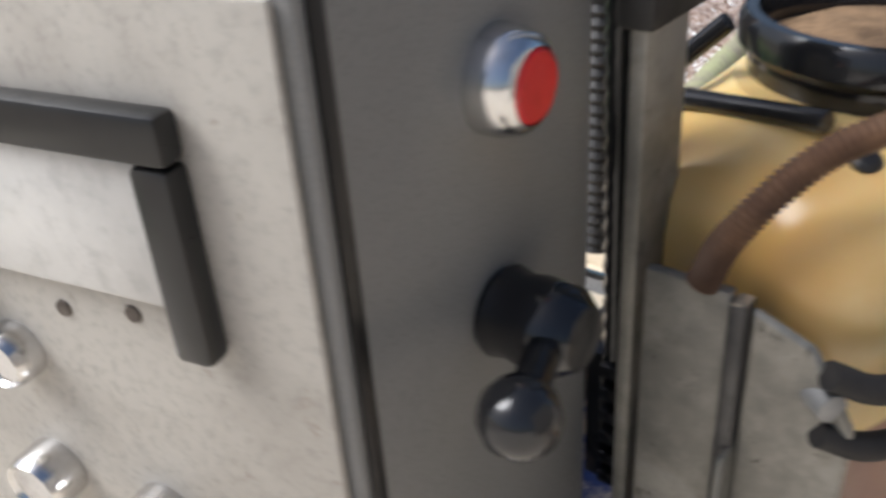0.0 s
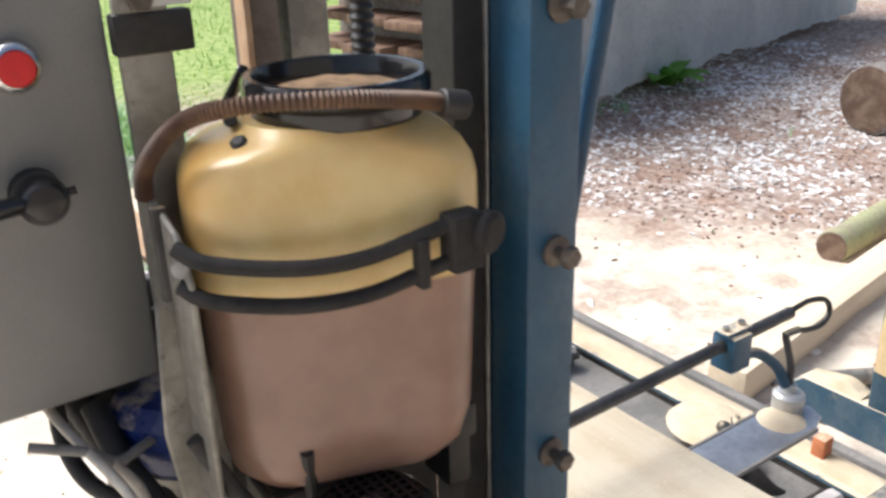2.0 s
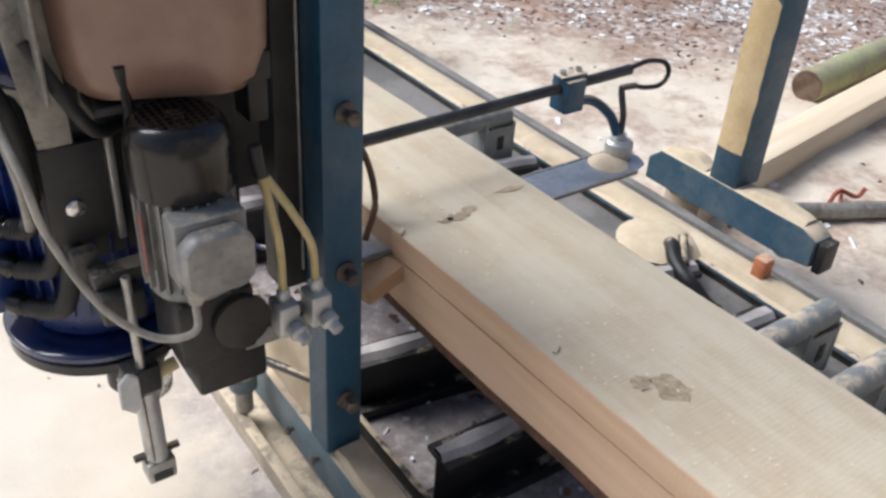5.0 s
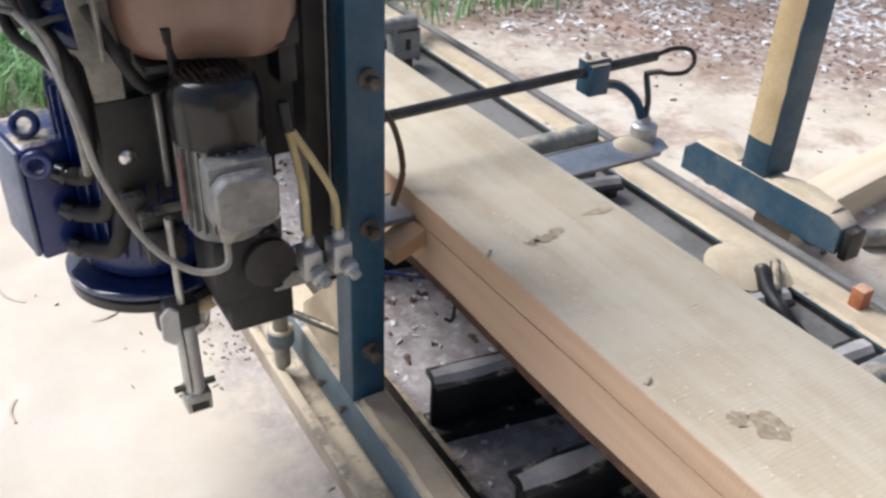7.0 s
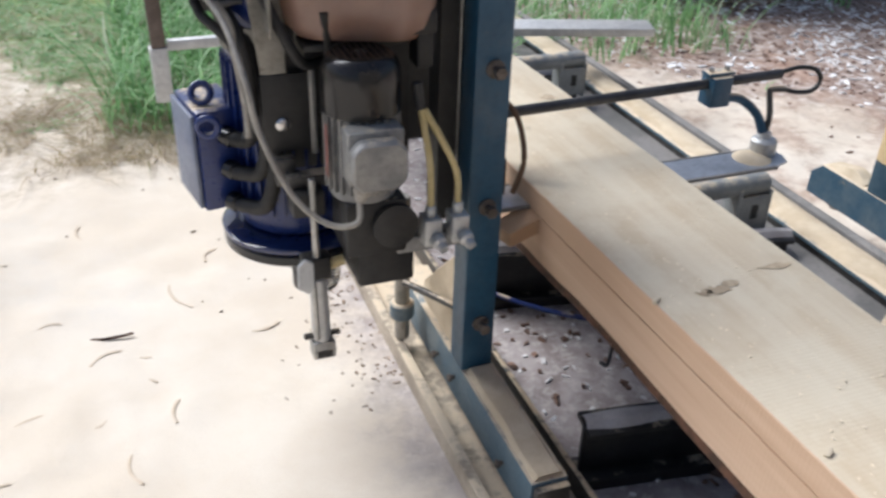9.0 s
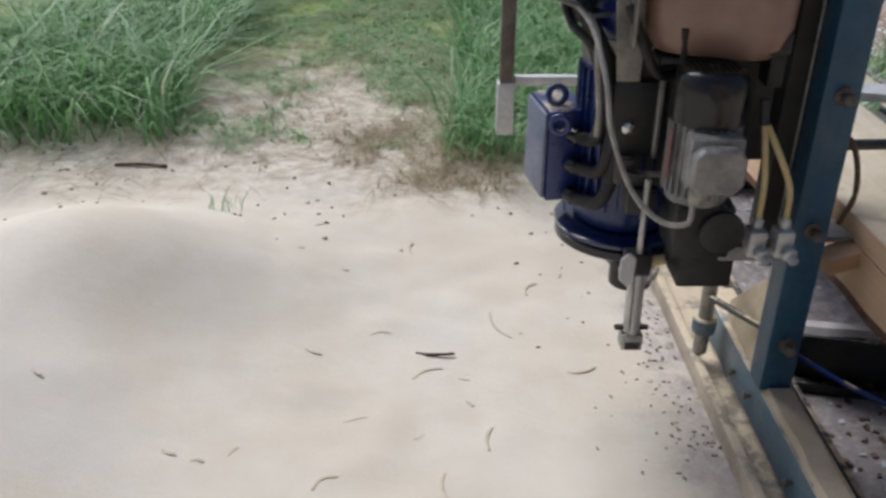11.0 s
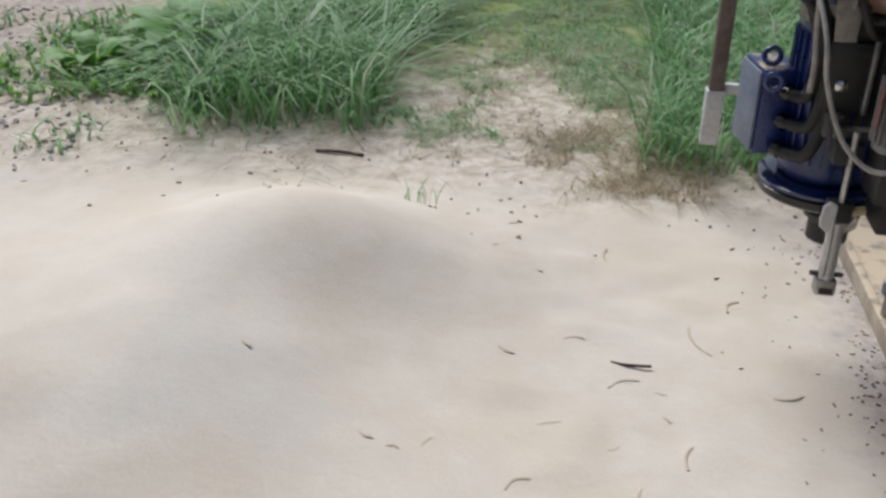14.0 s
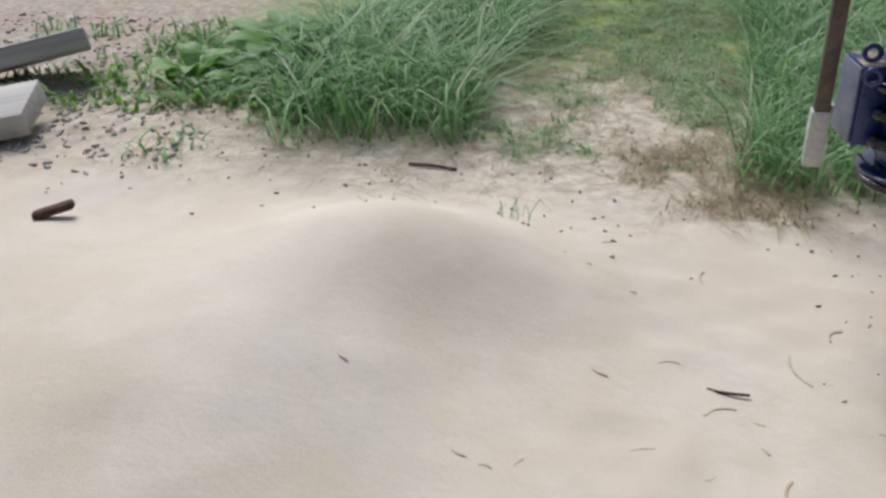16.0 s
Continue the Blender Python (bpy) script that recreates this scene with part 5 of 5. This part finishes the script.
def build_litter():
    a = scatter(17000, 1.35, 6.5, 0.2, 4.6, 31, lambda x, y, r: r < min(1, max(0.012, (x + 0.8 * y - 3.75) / 0.9)) * min(1, max(0.05, 0.55 + 2.6 * edge(x, y, 2.4))))
    bits("wood_chips", a, M_CHIP, "pale wood chips strewn over brown soil", 0.006, 0.027, 0.003, 1, "wood chips")
    b = scatter(7500, 1.35, 6.0, 0.3, 4.4, 32, lambda x, y, r: r < min(1, max(0.03, (x + 0.8 * y - 3.2) / 1.0)) * min(1, max(0.1, 0.5 - 2.2 * edge(x, y, 2.4))))
    bits("bark_bits", b, M_BARKBIT, "brown bark bits among the chips", 0.004, 0.014, 0.003, 2, "bark")
    c = scatter(3600, -0.60, -0.11, -0.2, 2.6, 33, lambda x, y, r: r < math.exp((x + 0.11) / 0.075) and edge(x, y, 4) > -0.05)
    bits("bark_bits", c, M_CRUMB, "dark bark crumbs beside the rail", 0.0015, 0.006, 0.002, 3, "bark")
    d = scatter(900, 0.10, 1.0, -0.3, 2.6, 34, lambda x, y, r: edge(x, y, 3) > -0.1)
    bits("bark_bits", d, M_BARKBIT, "dark bark crumbs inside the saw bed", 0.004, 0.014, 0.004, 4, "bark")
    e = scatter(500, 0.10, 1.0, -0.3, 2.6, 35)
    bits("wood_chips", e, M_CHIP, "pale chips inside the saw bed", 0.004, 0.012, 0.003, 5, "wood chips")
    f = scatter(200, -4.2, 0.0, 1.7, 3.2, 36, lambda x, y, r: y > 2.0 + 0.4 * edge(x, y) or r < 0.03)
    bits("bark_bits", f, M_CRUMB, "brown crumbs along the sawdust edge", 0.003, 0.010, 0.003, 6, "bark")
    g = scatter(900, -5.0, -2.8, 2.3, 4.6, 37)
    bits("wood_chips", g, M_STONE, "grey stones and chips beside the weeds", 0.006, 0.022, 0.006, 7, "stones")


def build_curls():
    rnd = random.Random(8)
    spots = [(-0.907, 1.225, 25, 0.085), (-0.775, 1.18, 200, 0.06), (-0.605, 1.171, 80, 0.075), (-0.379, 1.43, 190, 0.09), (-1.023, 1.484, 150, 0.05), (-0.775, 2.019, 100, 0.10), (-0.55, 1.62, 110, 0.13),
             (-0.86, 1.56, 10, 0.05), (-0.93, 1.40, 60, 0.07), (-0.74, 1.40, 30, 0.08), (-0.66, 1.30, 330, 0.05), (-1.15, 1.10, 70, 0.05), (-0.95, 1.02, 40, 0.06), (-0.70, 1.02, 100, 0.09), (-1.6, 1.28, 140, 0.05), (-0.45, 1.80, 60, 0.07), (-0.98, 1.85, 20, 0.04)]
    spots += [(rnd.uniform(-1.3, -0.3), rnd.uniform(0.7, 2.2), rnd.uniform(0, 360), rnd.uniform(0.02, 0.05)) for _ in range(6)]
    for x, y, a, size in spots:
        c = thing("wood_shaving", "curved tan shaving half sunk in sawdust", "shaving", (x, y, height(x, y)), "shavings on the sawdust")
        c.rotation_euler.z = radians(a)
        bend = rnd.uniform(0.15, 0.45)
        pts = [(size * (t - 0.5), size * bend * (0.25 - (t - 0.5) ** 2) * 2, 0.0015 + 0.0025 * math.sin(math.pi * t)) for t in (0, 0.25, 0.5, 0.75, 1)]
        bm = tube(pts, 0.0036, 7, 4)
        for v in bm.verts:
            v.co.z = 0.35 * v.co.z - 0.0003
        part("curl", bm, M_SHAVING, c)
    st = thing("stick", "dark thin stick lying on the sawdust", "stick", (-0.72, 1.475, height(-0.72, 1.475)))
    part("twig", tube([(-0.050, 0.008, 0.004), (-0.02, 0.001, 0.005), (0.02, 0.0, 0.006), (0.045, 0.003, 0.006)], 0.0038, 8), M_BARK, st)
    tw = thing("stick", "thin dark twig at the edge of the sawdust", "stick", (-1.765, 2.672, height(-1.765, 2.672)))
    part("twig", tube([(-0.10, 0.01, 0.006), (0, 0.002, 0.01), (0.09, -0.01, 0.008)], 0.006, 8), M_BARK, tw)


def build_log_on_ground(p, q, r, material, label):
    p, q = Vector(p), Vector(q)
    lg = thing("log", label, "log", p)
    d = q - p
    prof = [(0.0, -0.001), (r * 0.93, 0.0), (r, 0.012)] + [(r * (1 + 0.05 * noise.noise((k * 0.9, r * 10, 0))), d.length * k / 10) for k in range(1, 11)] + [(0, d.length + 0.001)]
    bm = lathe(prof, (0, 0, 0), d, 26)
    for v in bm.verts:
        v.co += v.co.normalized() * 0.012 * noise.noise(v.co * 7)
    part("bark", bm, material, lg)
    part("cut_end", lathe([(r * 0.92, 0), (r * 0.92, 0.005), (0, 0.007)], -0.0065 * d.normalized(), d, 26), M_LOGEND, lg, "dark cut end")


def build_yard():
    tm = thing("squared_timber", "pale squared timber lying beside the far rail", "timber", (2.35, 1.08, 0))
    tm.rotation_euler.z = radians(8.5)
    part("timber", box(-1.05, 1.6, -0.06, 0.06, 0.0, 0.105, 0.006), M_TIMBER, tm)
    tm = thing("squared_timber", "second pale timber butted behind the first", "timber", (3.2, 1.36, 0))
    tm.rotation_euler.z = radians(6)
    part("timber", box(-0.1, 1.4, -0.06, 0.06, 0.0, 0.09, 0.006), M_TIMBER, tm)
    build_log_on_ground((2.43, 1.31, 0.055), (3.9, 1.47, 0.065), 0.065, M_MOSSLOG, "mossy round log with a dark cut end")
    build_log_on_ground((4.2, 2.24, 0.19), (6.2, 1.95, 0.2), 0.2, M_GREYLOG, "thick grey log with a dark cut end")
    pp = thing("pipe", "grey plastic pipe lying on the sandy ground", "pipe", (0, 0, 0))
    part("pipe_run", tube([(1.55, 0.80, 0.03), (1.80, 0.66, 0.03), (2.05, 0.56, 0.03), (2.4, 0.45, 0.03), (3.0, 0.25, 0.03)], 0.026, 14), M_ZINC, pp)
    part("pipe_sleeve", tube([(1.98, 0.585, 0.03), (2.4, 0.45, 0.03), (3.0, 0.25, 0.03)], 0.029, 14), M_BLACK, pp, "black sleeve")
    rd = thing("red_clip", "rusty red metal clip on the ground", "clip", (1.84, 0.735, 0.0))
    part("clip", join(tube([(-0.06, 0.01, 0.02), (-0.01, 0.015, 0.045), (0.05, -0.01, 0.02), (0.07, -0.02, 0.05)], 0.007, 8), tube([(-0.05, -0.02, 0.02), (0.03, 0.03, 0.03)], 0.006, 8)), M_REDRUST, rd)
    # stop and clutter on the far beam
    ob = thing("orange_stop", "small orange stop block on the far beam", "stop", (1.075, 0.485, 0.142))
    part("stop", box(-0.018, 0.018, -0.016, 0.016, 0, 0.065, 0.003), M_ORANGE, ob)
    hk = thing("log_clamp", "dark iron log clamp half buried in sawdust", "clamp", (0.97, 0.62, 0.142))
    part("clamp_arm", tube([(0.03, 0.08, 0.0), (0.0, 0.05, 0.03), (-0.04, 0.0, 0.025), (-0.06, -0.07, 0.01), (-0.03, -0.12, -0.04), (0.02, -0.14, -0.06)], 0.018, 10), M_BLACK, hk)
    part("clamp_pin", rod((-0.03, -0.02, 0.02), (0.05, 0.06, 0.035), 0.012, 10), M_DARKSTEEL, hk)
    part("sawdust", lathe([(0.11, 0), (0.09, 0.012), (0.04, 0.024), (0, 0.026)], (0.03, 0.11, 0.0), (0, 0, 1), 20), M_SAWDUST, hk)
    # cables and hook in the bed
    cb = thing("hook", "thin dark hook hanging from the log", "hook", (0.0, 0.0, 0.0))
    part("hook_wire", tube([(0.262, 0.862, 0.335), (0.252, 0.862, 0.25), (0.246, 0.858, 0.19), (0.235, 0.85, 0.165), (0.22, 0.853, 0.172)], 0.004, 8), M_BLACK, cb)
    cb = thing("cable", "dark blue cable stretched across the bed", "cable", (0, 0, 0))
    part("cable_run", tube([(0.03, 1.22, 0.20), (0.15, 1.10, 0.175), (0.30, 1.0, 0.16), (0.5, 0.92, 0.15)], 0.006, 8), M_NAVY, cb)
    rope = thing("rope", "loose grey wire on the soil", "wire", (0.2, 0.48, 0.0))
    part("wire", tube([(-0.08, -0.1, 0.01), (-0.03, 0.02, 0.02), (0.02, 0.06, 0.02), (0.08, 0.0, 0.015), (0.05, -0.09, 0.01), (-0.02, -0.12, 0.01)], 0.003, 6), M_WCABLE, rope)
    # stand at the rail's end
    sd = thing("rail_end_stand", "brown pole with a white foot on a pale side arm", "stand", (-0.475, 2.54, 0.0))
    part("pole", box(-0.022, 0.024, -0.012, 0.03, 0.31, 1.3, 0.003), M_BROWNPOLE, sd)
    part("foot", box(-0.028, 0.028, -0.016, 0.034, 0.178, 0.36, 0.003), M_WHITEPAINT, sd, "white sheet foot")
    part("side_arm", box(0.0285, 0.42, 0.0, 0.03, 0.345, 0.378, 0.003), M_WHITEPAINT, sd, "pale side arm")
    part("arm_leg", box(0.385, 0.42, 0.0, 0.03, 0.02, 0.3445, 0.003), M_DARKSTEEL, sd)
    # plank rest behind the log
    pr = thing("plank_rest", "pale plank resting across the far bunk", "plank", (0.95, 2.52, 0.30))
    pr.rotation_euler.z = radians(-16)
    part("board", box(-0.35, 0.35, -0.06, 0.06, 0.0, 0.03, 0.003), M_ALU, pr)
    # weathered boards at the heap's far side
    for x, y, z, a, tilt, ln, w in ((-4.05, 3.25, 0.13, 38, -16, 0.75, 0.40), (-3.72, 2.60, 0.08, 22, 8, 0.5, 0.34), (-3.45, 2.15, 0.035, -38, 3, 0.6, 0.10), (-4.3, 2.9, 0.06, 10, 0, 0.6, 0.3)):
        b = thing("old_board", "grey weathered board end lying at the yard edge", "board", (x, y, z), "old boards")
        b.rotation_euler = (radians(tilt), radians(-8), radians(a))
        part("board", box(-ln / 2, ln / 2, -w / 2, w / 2, -0.05, 0.05, 0.012), M_SILVERWOOD, b)
    bk = thing("bark_piece", "curled brown bark piece on the sawdust", "bark", (-2.86, 1.93, height(-2.86, 1.93)))
    part("bark", moved(box(-0.07, 0.07, -0.02, 0.025, 0.0, 0.028, 0.010), pose(0, 0, 0.012, 0, -14, 25)), M_BARK, bk)
    # covered timber stack
    tp = thing("covered_stack", "timber stack under a pale grey tarpaulin", "timber stack", (2.10, 3.33, 0.0))
    tp.rotation_euler.z = radians(12.5)
    bm = bmesh.new()
    cols = []
    for i in range(121):
        x = 0.42 + 5.7 * i / 120
        low = 0.08 + 0.05 * noise.noise((x * 1.7, 0, 0)) + 0.03 * noise.noise((x * 6, 1, 0))
        col = []
        for j in range(25):
            t = j / 24
            z = low + (1.65 - low) * t
            y = -0.02 + 0.05 * noise.noise((x * 2.5, z * 0.8, 1)) * (1.2 - t) + 0.03 * noise.noise((x * 7, z * 1.5, 3)) * (1.2 - t) + 0.10 * t
            col.append(bm.verts.new((x, y, z)))
        for j in range(1, 6):
            col.append(bm.verts.new((x, 0.08 + 0.3 * j, 1.66 + 0.02 * noise.noise((x * 2, j, 0)))))
        cols.append(col)
    for a, b in zip(cols, cols[1:]):
        for j in range(len(a) - 1):
            bm.faces.new((a[j], a[j + 1], b[j + 1], b[j]))
    bmesh.ops.solidify(bm, geom=list(bm.faces), thickness=0.004)
    part("tarpaulin", bm, M_TARP, tp, "pale wrinkled tarpaulin")
    for k in range(9):
        for j in range(3):
            part("plank", box(0.05 + 0.05 * ((k * 7 + j) % 3), 5.9, 0.20 + 0.36 * j, 0.52 + 0.36 * j, 0.16 + 0.16 * k, 0.21 + 0.16 * k, 0.004), M_STACKWOOD, tp)
        for x in (0.35, 2.4, 4.6):
            part("spacer", box(x, x + 0.08, 0.22, 1.22, (0.0 if k == 0 else 0.053 + 0.16 * k), 0.1595 + 0.16 * k, 0.002), M_GREYWOOD, tp)


M_REDRUST = surface("red_rust", (0.28, 0.06, 0.03), (0.36, 0.10, 0.06), 0.7, coarse=30, relief=0.3)
M_ORANGE = surface("orange_paint", (0.50, 0.16, 0.07), (0.58, 0.22, 0.10), 0.6, coarse=30, relief=0.2, dust=0.5)
M_STACKWOOD = sawn_wood("stacked_boards", (0.16, 0.09, 0.06), (0.27, 0.17, 0.11), along=0, knots=False)
build_yard()
build_curls()
build_litter()
build_grass()
broad_plant(-2.75, 3.72, 24, 0.42, 3, "broad-leaved green weed beside the tall grass")
broad_plant(-2.95, 4.00, 20, 0.40, 4, "broad-leaved dark green weed behind the sawdust")
broad_plant(-2.55, 4.05, 18, 0.42, 5, "broad-leaved green weed behind the grass")
broad_plant(-3.20, 3.50, 14, 0.24, 6, "low broad-leaved weed among stones")
broad_plant(-2.85, 3.35, 14, 0.20, 8, "low broad-leaved weed at the sawdust edge")
broad_plant(4.25, 3.75, 20, 0.36, 7, "green leafy weed below the tarpaulin")


# ---------------------------------------------------------------- what moves
def motions():
    ts = [0.0, 0.1, 0.2, 0.5] + [0.5 * k for k in range(2, 32)] + [15.8, 15.9, 16.0]
    walk(gantry, [(t, pose(0, SPEED * t, 0)) for t in ts])
    walk(canister, [(t, pose(-0.2255, 0.080 + SPEED * t, 0.8445, 0, 0, -18)) for t in ts])


motions()
